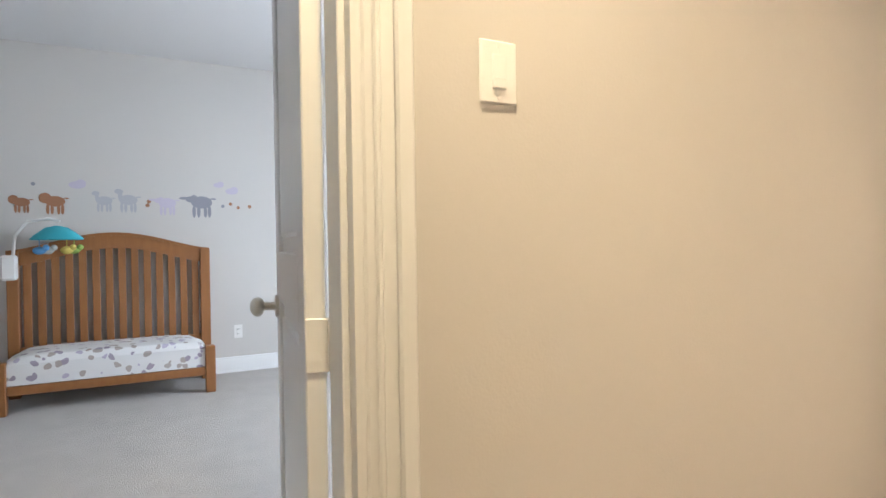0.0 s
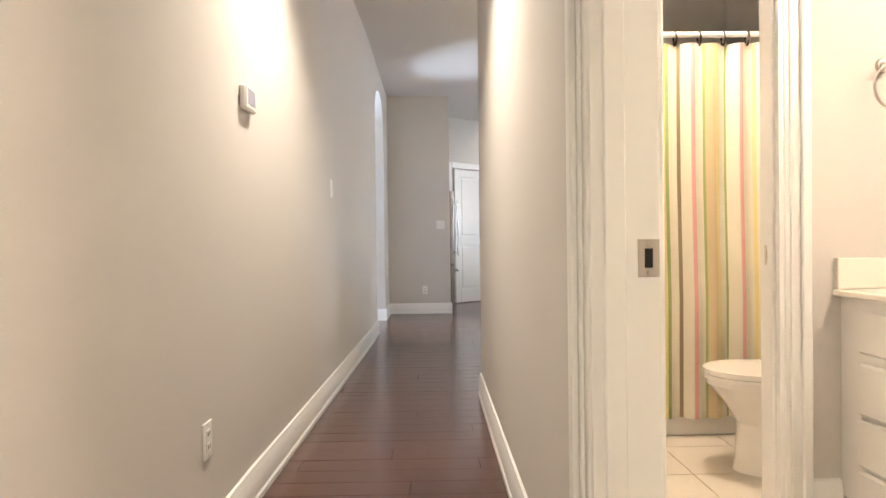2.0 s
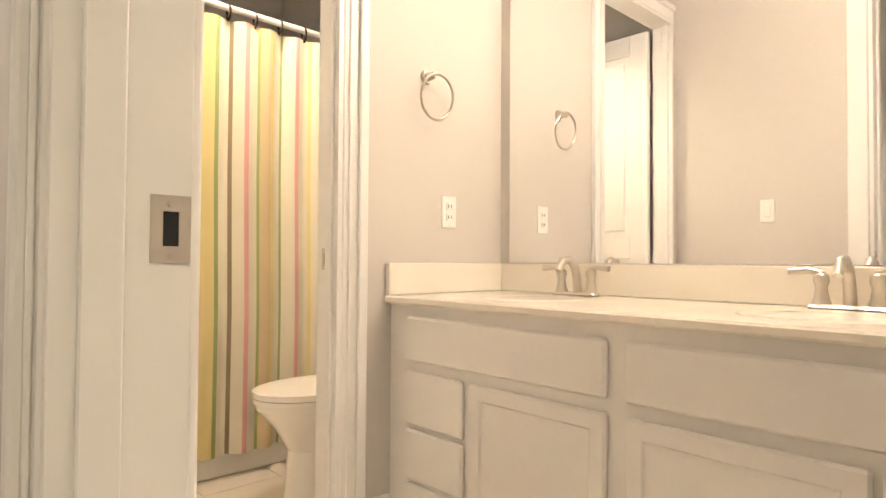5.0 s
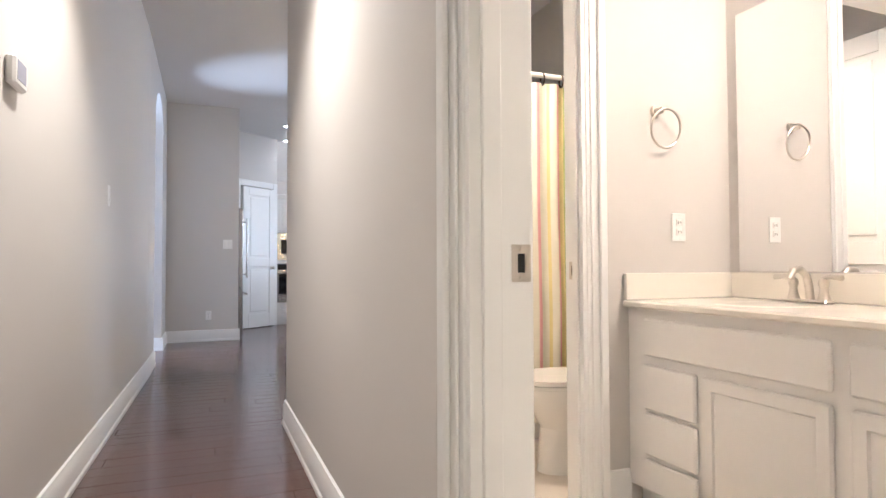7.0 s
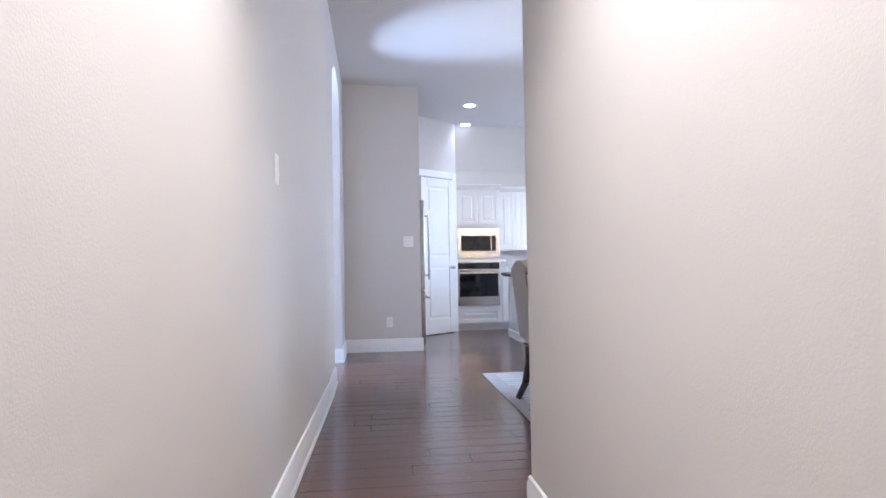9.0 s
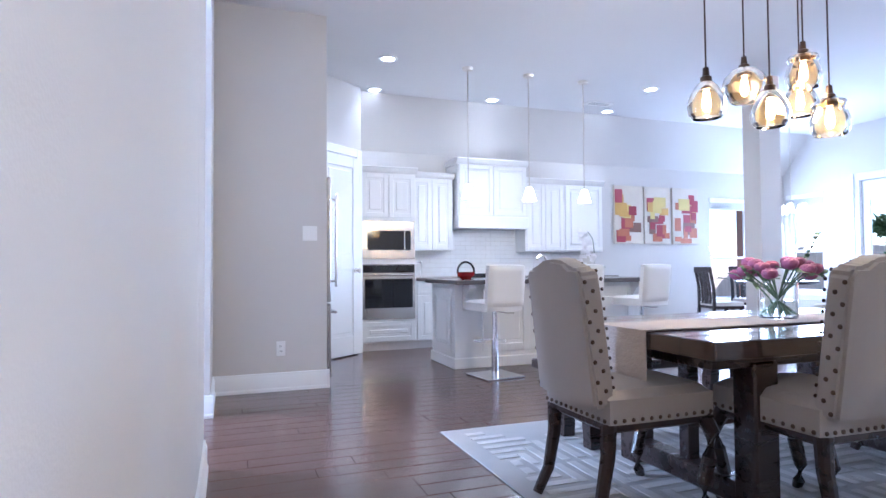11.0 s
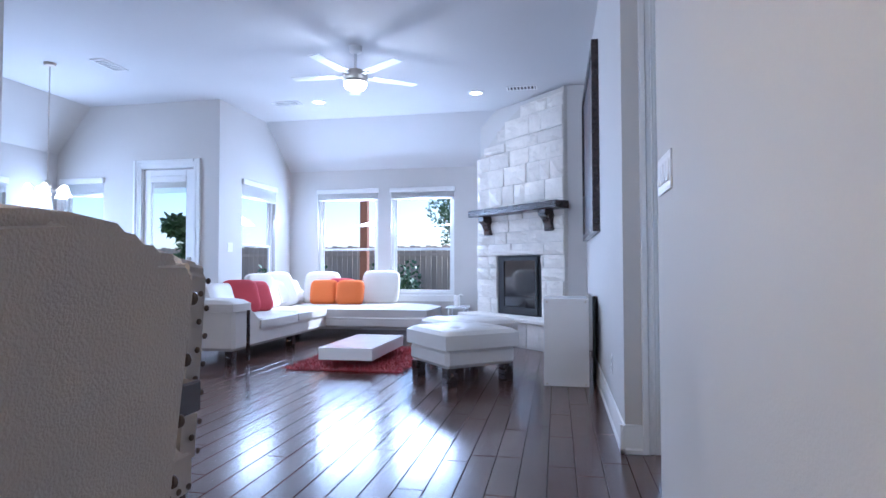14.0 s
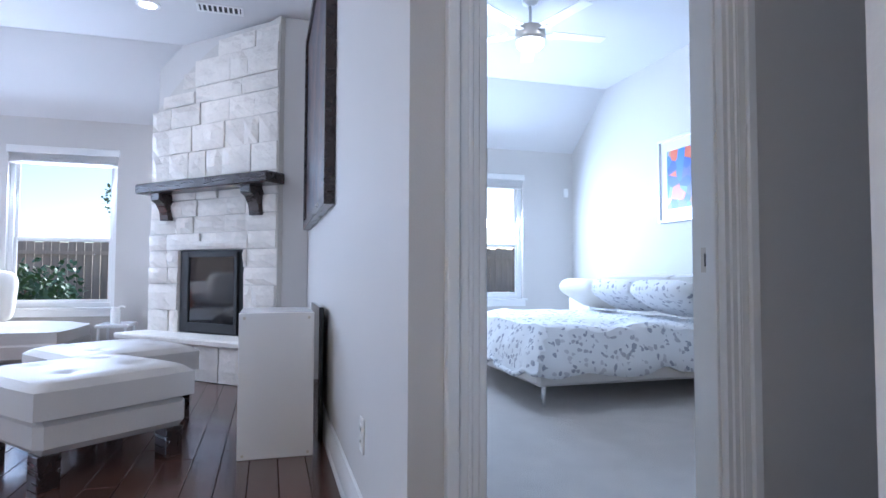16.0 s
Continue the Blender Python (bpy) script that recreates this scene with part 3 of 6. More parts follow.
def window(name, axis, face, out, a, b, sill, head, label, blind=0.14):
    """A white double-hung window in an opening; out: the sense from the room to the open air."""
    w = thing(name, label, "window", kind="structure")

    def put(bm, u0, u1, d0, d1, z0, z1, bev=0.003):
        f0, f1 = sorted((face + out * d0, face + out * d1))
        if axis == "y":
            box(bm, f0, u0, z0, f1, u1, z1, bev)
        else:
            box(bm, u0, f0, z0, u1, f1, z1, bev)
    bm = nb()
    f = 0.045
    put(bm, a, a + f, 0.05, 0.11, sill, head)
    put(bm, b - f, b, 0.05, 0.11, sill, head)
    put(bm, a + f, b - f, 0.05, 0.11, sill, sill + f)
    put(bm, a + f, b - f, 0.05, 0.11, head - f, head)
    part("window_frame", bm, TRIM, w)
    mid = sill + (head - sill) * 0.43
    for z0, z1, dd in ((sill + f, mid + 0.02, 0.062), (mid - 0.02, head - f, 0.085)):
        bm = nb()
        s = 0.032
        put(bm, a + f, a + f + s, dd, dd + 0.022, z0, z1)
        put(bm, b - f - s, b - f, dd, dd + 0.022, z0, z1)
        put(bm, a + f + s, b - f - s, dd, dd + 0.022, z0, z0 + s)
        put(bm, a + f + s, b - f - s, dd, dd + 0.022, z1 - s, z1)
        sash = part("sash", bm, TRIM, w)
        bm = nb()
        put(bm, a + f + s, b - f - s, dd + 0.008, dd + 0.013, z0 + s, z1 - s, 0)
        p = part("pane", bm, PANE, sash)
        p.visible_shadow = False
    bm = nb()
    put(bm, a - 0.05, b + 0.05, -0.035, 0.05, sill - 0.025, sill)
    put(bm, a - 0.03, b + 0.03, -0.014, 0, sill - 0.095, sill - 0.025)
    part("window_sill", bm, TRIM, w)
    if blind:
        bm = nb()
        put(bm, a - 0.015, b + 0.015, -0.03, 0.045, head - 0.055, head + 0.02, 0.006)
        z = head - 0.06
        while z > head - blind:
            put(bm, a + 0.006, b - 0.006, -0.005, 0.04, z - 0.004, z, 0)
            z -= 0.009
        put(bm, a + 0.006, b - 0.006, -0.006, 0.042, z - 0.018, z, 0.003)
        part("blind", bm, BLIND, w, "raised white faux-wood blind")
    return w


window("window_1", "y", 10.92, 1, 6.18, 7.15, 0.53, 2.12, "white double-hung window with a raised blind")
window("window_2", "y", 10.92, 1, 7.35, 8.32, 0.53, 2.12, "white double-hung window with a raised blind")
window("window_3", "x", 8.78, 1, 9.49, 10.43, 0.60, 2.10, "white double-hung patio window with a raised blind", 0.2)
window("window_4", "y", 8.945, 1, 10.42, 11.05, 0.49, 2.08, "white double-hung nook window with a raised blind", 0.2)
window("window_5", "x", 11.12, 1, 7.35, 8.22, 0.38, 2.0, "white double-hung nook window with a raised blind")
window("window_6", "y", 10.92, 1, 1.64, 2.50, 0.58, 2.10, "white double-hung bedroom window with a raised blind")
window("window_7", "y", 10.92, 1, 2.62, 3.45, 0.58, 2.10, "white double-hung bedroom window with a raised blind")
# unseen window, added to hold the nursery daylight lamp
window("window_8", "x", 2.6, 1, -3.0, -1.6, 0.7, 2.0, "white nursery window, unseen, added to let daylight in")

# glazed patio door
d = thing("door_patio", "white patio door with a full glass pane and a short blind", "door", kind="structure")
bm = nb()
for y0, y1, z0, z1 in ((9.15, 9.255, 0.02, 2.18), (9.745, 9.85, 0.02, 2.18), (9.255, 9.745, 0.02, 0.21), (9.255, 9.745, 2.06, 2.18)):
    box(bm, 8.975, y0, z0, 9.02, y1, z1, 0.004)
part("frame", bm, TRIM, d)
p = part("pane", box(nb(), 8.99, 9.255, 0.21, 8.996, 9.745, 2.06), PANE, d)
p.visible_shadow = False
bm = nb()
box(bm, 8.955, 9.25, 2.02, 8.978, 9.75, 2.10, 0.004)
for i in range(14):
    box(bm, 8.958, 9.26, 1.88 + i * 0.011, 8.976, 9.74, 1.884 + i * 0.011)
part("blind", bm, BLIND, d)
for z in (0.92, 1.05):
    bm = nb()
    cyl(bm, (8.975, 9.20, z), (8.955, 9.20, z), 0.028)
    ball(bm, (8.935, 9.20, z), 0.024 if z < 1 else 0.012)
    part("knob", bm, NICKEL, d)
part("threshold", box(nb(), 8.93, 9.12, 0, 9.06, 9.88, 0.02, 0.004), NICKEL, d)

# ---------------------------------------------------------------- wall plates


def plate(name, m, w, h, label, kind_of, gangs=1):
    k = h / 0.118
    """A wall plate in the xz plane facing -y, centred on the origin of m."""
    p = thing(name, label, "switch" if kind_of == "rocker" else "socket")
    p.matrix_world = m
    part("cover", box(nb(), -w / 2, -0.006, -h / 2, w / 2, 0, h / 2, 0.0025), PLASTIC, p)
    for g in range(gangs):
        x = (g - (gangs - 1) / 2) * 0.046
        if kind_of == "rocker":
            part("rocker", box(nb(), x - 0.016 * k, -0.009, -0.033 * k, x + 0.016 * k, -0.005, 0.033 * k, 0.002), PLASTIC, p)
            part("rocker_tilt", box(nb(), x - 0.015 * k, -0.0115, -0.032 * k, x + 0.015 * k, -0.0088, -0.012 * k, 0.002), PLASTIC, p)
        else:
            for z in (-0.02, 0.02):
                bm = nb()
                box(bm, x - 0.017, -0.009, z - 0.014, x + 0.017, -0.005, z + 0.014, 0.003)
                part("outlet_face", bm, PLASTIC, p)
                # slots are flat black strips, their inner shade put into the colour
                bm = nb()
                box(bm, x - 0.008, -0.0096, z - 0.006, x - 0.005, -0.0088, z + 0.006)
                box(bm, x + 0.005, -0.0096, z - 0.006, x + 0.008, -0.0088, z + 0.006)
                part("slot", bm, BLACK, p)
        for s in (-1, 1):
            part("screw", cyl(nb(), (x, -0.006, s * h * 0.41), (x, -0.0075, s * h * 0.41), 0.003, n=8), PLASTIC, p)
    return p


E_, N_, W_, S_ = 90, 180, -90, 0
plate("light_switch", pose(0.04, 0.468, 1.375, 0, 0, E_), 0.072, 0.104, "white single rocker switch on the hallway wall", "rocker")
plate("wall_outlet", pose(0.04, 2.27, 0.39, 0, 0, E_), 0.07, 0.115, "white duplex outlet low on the hallway wall", "outlet")
plate("light_switch", pose(0.074, 4.35, 1.353, 0, 0, E_), 0.07, 0.118, "white rocker switch near the hallway end", "rocker")
plate("light_switch", pose(0.845, 8.69, 1.24, 0, 0, S_), 0.115, 0.118, "white double rocker switch on the end wall", "rocker", 2)
plate("wall_outlet", pose(0.62, 8.69, 0.33, 0, 0, S_), 0.07, 0.115, "white duplex outlet on the end wall", "outlet")
plate("light_switch", pose(4.27, 4.36, 1.228, 0, 0, N_), 0.21, 0.118, "white four-gang rocker switch near the bedroom door", "rocker", 4)
plate("wall_outlet", pose(3.80, 4.36, 0.34, 0, 0, N_), 0.07, 0.115, "white outlet on the dining wall", "outlet")
plate("wall_outlet", pose(6.15, 4.36, 0.345, 0, 0, N_), 0.07, 0.115, "white outlet below the dark painting", "outlet")
plate("light_switch", pose(9.20, 8.78, 1.2, 0, 0, S_), 0.115, 0.118, "white switch beside the patio door", "rocker", 2)
plate("wall_outlet", pose(2.43, 2.49, 1.108, 0, 0, S_), 0.072, 0.118, "white outlet above the vanity", "outlet")
plate("wall_outlet", pose(-4.5, 0.705, 0.36, 0, 0, E_), 0.07, 0.115, "white outlet beside the crib", "outlet")
plate("light_switch", pose(1.165, 2.0, 1.2, 0, 0, E_), 0.072, 0.118, "white switch on the bathroom wall", "rocker")
t = thing("thermostat", "white thermostat with a grey display on the hallway wall", "thermostat")
t.matrix_world = pose(0.04, 2.69, 1.535, 0, 0, E_)
part("housing", box(nb(), -0.065, -0.028, -0.045, 0.065, 0, 0.045, 0.008), PLASTIC, t)
part("display", box(nb(), -0.045, -0.0295, -0.025, 0.045, -0.027, 0.035, 0.001), SCREENGREY, t)


def strike(m, label):
    s = thing("strike_plate", label, "latch plate")
    s.matrix_world = m
    bm = nb()
    for x0, x1, z0, z1 in ((-0.02, 0.02, 0.018, 0.035), (-0.02, 0.02, -0.035, -0.018), (-0.02, -0.008, -0.018, 0.018), (0.008, 0.02, -0.018, 0.018)):
        box(bm, x0, -0.002, z0, x1, 0, z1)
    part("cover", bm, NICKEL, s)
    # flat black plate: the hole's shade is painted, not hollowed out
    part("latch_hole", box(nb(), -0.008, -0.0005, -0.018, 0.008, 0, 0.018), BLACK, s)
    for z in (0.026, -0.026):
        part("screw", cyl(nb(), (0, -0.002, z), (0, -0.004, z), 0.004, n=10), NICKEL, s)


strike(pose(1.143, 1.5448, 0.954, 0, 0, 0), "nickel strike plate on the bathroom door jamb")
strike(pose(1.9448, 2.55, 0.929, 0, 0, -90), "nickel strike plate on the toilet room jamb")
strike(pose(5.56, 3.488, 0.92, 0, 0, 180), "nickel strike plate on the bedroom door jamb")

# ---------------------------------------------------------------- ceiling fixtures


def downlight(x, y, power=3, z=H, colour=(1.0, 0.93, 0.84)):
    d = thing("recessed_light", "round white recessed ceiling light, lit", "ceiling light", (x, y, z), group="recessed ceiling lights")
    part("trim_ring", lathe(nb(), [(0.062, -0.002), (0.064, -0.008), (0.092, -0.006), (0.094, 0.0)], n=28), PLASTIC, d)
    part("lens", cyl(nb(), (0, 0, -0.004), (0, 0, -0.001), 0.062, n=28), LAMPLENS, d)
    if power:
        lamp("SPOT", "downlight_lamp", pose(x, y, z - 0.02), power * 4, colour, cone=radians(125), radius=0.06)


for x, y in ((1.71, 9.48), (1.82, 10.52), (3.3, 10.47), (4.88, 9.46), (4.99, 10.46), (6.15, 7.5), (6.09, 5.52), (9.3, 5.63), (9.3, 7.63)):
    downlight(x, y)
downlight(0.52, 2.9, 24, 2.66, (1.0, 0.80, 0.58))
downlight(0.5, 0.15, 21, 2.66, (1.0, 0.78, 0.49))
# unseen fixture, assumed here to light the toilet room warm
downlight(1.95, 3.0, 20, 2.66, (1.0, 0.74, 0.48))


def vent(x, y, w=0.36, h=0.16, turn=0.0, z=H):
    v = thing("ceiling_vent", "white slatted ceiling air vent", "vent", (x, y, z), turn)
    bm = nb()
    for a, b, c, d in ((-w / 2, -h / 2, w / 2, -h / 2 + 0.02), (-w / 2, h / 2 - 0.02, w / 2, h / 2), (-w / 2, -h / 2 + 0.02, -w / 2 + 0.02, h / 2 - 0.02), (w / 2 - 0.02, -h / 2 + 0.02, w / 2, h / 2 - 0.02)):
        box(bm, a, b, -0.01, c, d, 0, 0.002)
    part("frame", bm, PLASTIC, v)
    # black sheet behind the slats paints the shade of the duct
    part("backing", box(nb(), -w / 2 + 0.02, -h / 2 + 0.02, -0.002, w / 2 - 0.02, h / 2 - 0.02, -0.0005), BLACK, v)
    for i in range(8):
        x0 = -w / 2 + 0.03 + i * (w - 0.06) / 7.5
        part("slat", box(nb(), x0, -h / 2 + 0.02, -0.009, x0 + 0.016, h / 2 - 0.02, -0.003), PLASTIC, v)


for x, y, tn in ((9.27, 8.05, 90), (9.21, 5.08, 90), (4.66, 10.18, 0), (7.6, 9.2, 0), (9.9, 3.1, 0)):
    vent(x, y, turn=tn)


def ceiling_fan(x, y, z, turn, label):
    f = thing("ceiling_fan", label, "ceiling fan", (x, y, z), turn)
    part("canopy", lathe(nb(), [(0.0, 0), (0.065, 0), (0.06, -0.05), (0.025, -0.07), (0, -0.07)]), TRIM, f)
    part("rod", cyl(nb(), (0, 0, -0.05), (0, 0, -0.24), 0.013), TRIM, f)
    part("motor", lathe(nb(), [(0, -0.22), (0.05, -0.22), (0.115, -0.245), (0.118, -0.33), (0.105, -0.35), (0, -0.35)], n=28), NICKEL, f)
    part("light_kit", lathe(nb(), [(0.105, -0.345), (0.105, -0.375), (0.085, -0.40), (0, -0.405)], n=28), LAMPLENS, f)
    for k in range(5):
        a = 72 * k
        bm = nb()
        box(bm, 0.10, -0.02, -0.292, 0.20, 0.02, -0.284, 0.002)
        box(bm, 0.17, -0.055, -0.284, 0.62, 0.055, -0.276, 0.003)
        bmesh.ops.transform(bm, matrix=pose(0, 0, 0, 0, 0, a), verts=bm.verts[:])
        part("blade", bm, TRIM, f)


ceiling_fan(7.62, 6.55, H, 20, "white five-blade ceiling fan with a round light")
ceiling_fan(8.3, 2.75, H, 50, "white five-blade bedroom ceiling fan with a round light")
lamp("POINT", "fan_lamp", pose(7.62, 6.55, 2.55), 11, (1, 0.95, 0.88), radius=0.09)
lamp("POINT", "fan_lamp", pose(8.3, 2.75, 2.55), 11, (1, 0.95, 0.88), radius=0.09)

# ---------------------------------------------------------------- dining


def dining_chair(name, label):
    """An upholstered chair facing +x, its seat's middle over the origin."""
    c = thing(name, label, "chair", group="chairs round the dining table")
    tilt = pose(-0.22, 0, 0.43, 0, -7, 0)
    bm = nb()
    out = [(-0.215, 0.0), (0.215, 0.0), (0.205, 0.57), (0.18, 0.605), (0.13, 0.605), (0.09, 0.635), (0, 0.645), (-0.09, 0.635), (-0.13, 0.605), (-0.18, 0.605), (-0.205, 0.57)]
    out = [(u * 0.97, v * 0.86) for u, v in out]
    prism(bm, out, -0.045, 0.045, "x")
    bmesh.ops.bevel(bm, geom=bm.edges[:], offset=0.014, segments=2, affect="EDGES")
    bmesh.ops.transform(bm, matrix=tilt, verts=bm.verts[:])
    back = part("backrest", bm, LINEN, c)
    bm = nb()
    spots = [(s * 0.196, 0.03 + 0.0365 * k) for s in (-1, 1) for k in range(13)] + [(u, v - 0.02) for u, v in out[2:]]
    for u, v in spots:
        for w in (0.047,):
            ball(bm, (w, u, v), 0.007, (0.7, 1, 1), 8)
    for s in (-1, 1):
        for k in range(13):
            ball(bm, (0.0 if k % 2 else -0.03, s * (0.217 - 0.0008 * k), 0.03 + 0.0365 * k), 0.0085, (1, 0.7, 1), 8)
    bmesh.ops.transform(bm, matrix=tilt, verts=bm.verts[:])
    tagged(part("nail_heads", bm, NAIL, back, "row of dark bronze nail heads"), kind="stuff")
    bm = nb()
    cushion(bm, 0.49, 0.46, 0.13, pose(0.02, 0, 0.37), 0.3)
    seat = part("seat", bm, LINEN, c)
    bm = nb()
    for k in range(12):
        u = -0.22 + 0.04 * k
        for s in (-1, 1):
            ball(bm, (u + 0.02, s * 0.229, 0.385), 0.0085, (1, 0.7, 1), 8)
        ball(bm, (0.264, u * 0.93, 0.385), 0.0085, (0.7, 1, 1), 8)
        ball(bm, (-0.228, u * 0.93, 0.385), 0.0085, (0.7, 1, 1), 8)
    tagged(part("nail_heads", bm, NAIL, seat, "row of dark bronze nail heads"), kind="stuff")
    bm = nb()
    box(bm, -0.21, -0.21, 0.335, 0.25, 0.21, 0.372, 0.008)
    part("apron", bm, DARKWOOD, c)
    for s in (-1, 1):
        part("leg", tube(nb(), [(0.23, s * 0.195, 0.37), (0.265, s * 0.205, 0.30), (0.255, s * 0.203, 0.2), (0.225, s * 0.20, 0.1), (0.235, s * 0.20, 0.03), (0.25, s * 0.205, 0.0)], 0.034, 10, 0.02), DARKWOOD, c)
        part("leg", tube(nb(), [(-0.20, s * 0.188, 0.37), (-0.205, s * 0.188, 0.25), (-0.235, s * 0.188, 0.1), (-0.29, s * 0.188, 0.0)], 0.032, 10, 0.021), DARKWOOD, c)
    return c


RZ = 0.014
chair = dining_chair("dining_chair", "beige linen dining chair with bronze nail heads, dark legs")
chair.matrix_world = pose(1.74, 5.91, RZ, 0, 0, 0)
copy_thing(chair, pose(2.31, 5.52, RZ, 0, 0, 88))
copy_thing(chair, pose(2.79, 5.42, RZ, 0, 0, 90))
copy_thing(chair, pose(3.50, 5.82, RZ, 0, 0, 180))

TX0, TX1, TY0, TY1 = 1.77, 3.52, 5.44, 6.46
t = thing("dining_table", "dark espresso trestle dining table with a plank top", "table")
for i in range(6):
    y0 = TY0 + i * (TY1 - TY0) / 6
    part("plank", box(nb(), TX0, y0 + 0.001, 0.635, TX1, y0 + (TY1 - TY0) / 6 - 0.001, 0.702, 0.004), TABLETOP, t)
part("apron", box(nb(), TX0 + 0.10, TY0 + 0.12, 0.58, TX1 - 0.10, TY1 - 0.12, 0.635, 0.004), DARKWOOD, t)
for x in (2.12, 3.32):
    for y in (5.60, 6.30):
        part("leg", box(nb(), x - 0.06, y - 0.055, RZ, x + 0.06, y + 0.055, 0.60, 0.008), DARKWOOD, t)
    part("foot_beam", box(nb(), x - 0.05, 5.55, RZ + 0.02, x + 0.05, 6.35, RZ + 0.11, 0.008), DARKWOOD, t)
bm = nb()
cyl(bm, (2.15, 5.95, 0.26), (2.64, 5.95, 0.26), 0.011)
cyl(bm, (2.80, 5.95, 0.26), (3.3, 5.95, 0.26), 0.011)
for s in (-1, 1):
    tube(bm, [(2.62, 5.95, 0.26), (2.66, 5.95 + s * 0.02, 0.26), (2.78, 5.95 + s * 0.02, 0.26), (2.82, 5.95, 0.26)], 0.010)
part("turnbuckle_rod", bm, BRONZE, t, "dark iron turnbuckle rod")
for x in (2.12, 3.32):
    part("rod_post", box(nb(), x - 0.03, 5.92, RZ + 0.11, x + 0.03, 5.98, 0.60, 0.004), DARKWOOD, t)

b = thing("dining_bench", "long dark espresso wooden bench beside the table", "bench")
part("seat", box(nb(), 1.82, 6.50, 0.40, 3.25, 6.82, 0.45, 0.006), DARKWOOD, b)
for x in (2.02, 3.05):
    for y, dy in ((6.56, -0.03), (6.76, 0.03)):
        bm = nb()
        prism(bm, [(y - 0.035 + dy, RZ), (y + 0.035 + dy, RZ), (y + 0.035, 0.40), (y - 0.035, 0.40)], x - 0.035, x + 0.035, "x")
        part("leg", bm, DARKWOOD, b)
part("stretcher", box(nb(), 2.02, 6.63, 0.12, 3.05, 6.69, 0.17, 0.004), DARKWOOD, b)

r = thing("table_runner", "beige woven table runner hanging over the table end", "table runner")
bm = nb()
box(bm, TX0 - 0.006, 5.78, 0.704, TX1 + 0.006, 6.10, 0.708)
box(bm, TX0 - 0.012, 5.78, 0.45, TX0 - 0.007, 6.10, 0.708)
box(bm, TX1 + 0.007, 5.78, 0.45, TX1 + 0.012, 6.10, 0.708)
part("cloth", bm, RUNNER, r)
bm = nb()
for y0 in (5.774, 6.09):
    box(bm, TX0 - 0.012, y0, 0.7085, TX1 + 0.012, y0 + 0.016, 0.7105)
part("hem", bm, LINEN, r)

rg = thing("area_rug", "light grey area rug with a raised maze pattern", "rug", kind="")
part("rug_ground", box(nb(), 1.385, 4.89, 0.001, 4.13, 7.12, 0.010, 0.003), RUGBASE, rg)
bm = nb()
C = 0.37
for i in range(7):
    for j in range(6):
        x, y = 1.43 + i * C + 0.04, 4.93 + j * C
        sx, sy = (1 if i % 2 else -1), (1 if j % 2 else -1)
        for k in range(4):
            a = 0.02 + k * 0.085
            u0, u1 = sorted((x + C / 2 + sx * (a - C / 2), x + C / 2 + sx * (a + 0.045 - C / 2)))
            v0, v1 = sorted((y + C / 2 + sy * (a - C / 2), y + C / 2 + sy * (C / 2 - 0.02)))
            if u1 < 4.12 and v1 < 7.1:
                box(bm, u0, v0, 0.010, u1, v1, 0.0135)
            v0, v1 = sorted((y + C / 2 + sy * (a - C / 2), y + C / 2 + sy * (a + 0.045 - C / 2)))
            u0, u1 = sorted((x + C / 2 + sx * (a + 0.05 - C / 2), x + C / 2 + sx * (C / 2 - 0.02)))
            if u1 - u0 > 0.03 and u1 < 4.12 and v1 < 7.1:
                box(bm, u0, v0, 0.010, u1, v1, 0.0135)
tagged(part("rug_pattern", bm, RUGPILE, rg), kind="stuff")

# vase of roses
VX, VY = 2.66, 5.95
v = thing("flower_vase", "clear glass cylinder vase half full of water", "vase", (VX, VY, 0.712))
part("glass", lathe(nb(), [(0, 0), (0.078, 0), (0.085, 0.01), (0.085, 0.17), (0.080, 0.17), (0.080, 0.014), (0, 0.014)], n=32), GLASS, v).visible_shadow = False
part("water", lathe(nb(), [(0, 0.0145), (0.079, 0.0145), (0.079, 0.085), (0, 0.085)], n=32), WATER, v).visible_shadow = False
fl = thing("rose_bouquet", "dusty purple roses with green leaves in the vase", "flowers", (VX, VY, 0.712))
rnd = random.Random(4)
heads = []
for k in range(16):
    a, q = k * 2.4, 0.05 + 0.13 * math.sqrt((k + 0.5) / 16)
    heads.append((q * math.cos(a), q * math.sin(a), 0.20 + 0.09 * (1 - (q / 0.19) ** 2) + rnd.uniform(-0.02, 0.02)))
for h in heads:
    part("stem", tube(nb(), [(-h[0] * 0.35, -h[1] * 0.35, 0.02), (h[0] * 0.3, h[1] * 0.3, 0.14), (h[0], h[1], h[2])], 0.0035, 6), STEM, fl)
    bm = nb()
    for ring, (n, rr, hh) in enumerate(((3, 0.012, 0.034), (5, 0.022, 0.034), (6, 0.032, 0.028))):
        for i in range(n):
            a = 6.283 * i / n + ring * 0.5
            m = Matrix.Translation(h) @ pose(0, 0, 0, 0, 0, math.degrees(a)) @ pose(rr * 0.55, 0, 0.0, 0, 9 * ring, 0)
            bmesh.ops.create_uvsphere(bm, u_segments=8, v_segments=6, radius=1, matrix=m @ Matrix.Diagonal((0.010 + 0.004 * ring, 0.019 + 0.002 * ring, hh * 0.75, 1)))
    part("rose", bm, ROSE, fl)


def leaf(bm, m, l, w):
    vs = [bm.verts.new(m @ Vector(p)) for p in ((0, 0, 0), (l * 0.35, w / 2, 0.006), (l * 0.75, w * 0.36, 0.004), (l, 0, -0.006), (l * 0.75, -w * 0.36, 0.004), (l * 0.35, -w / 2, 0.006))]
    bm.faces.new(vs)


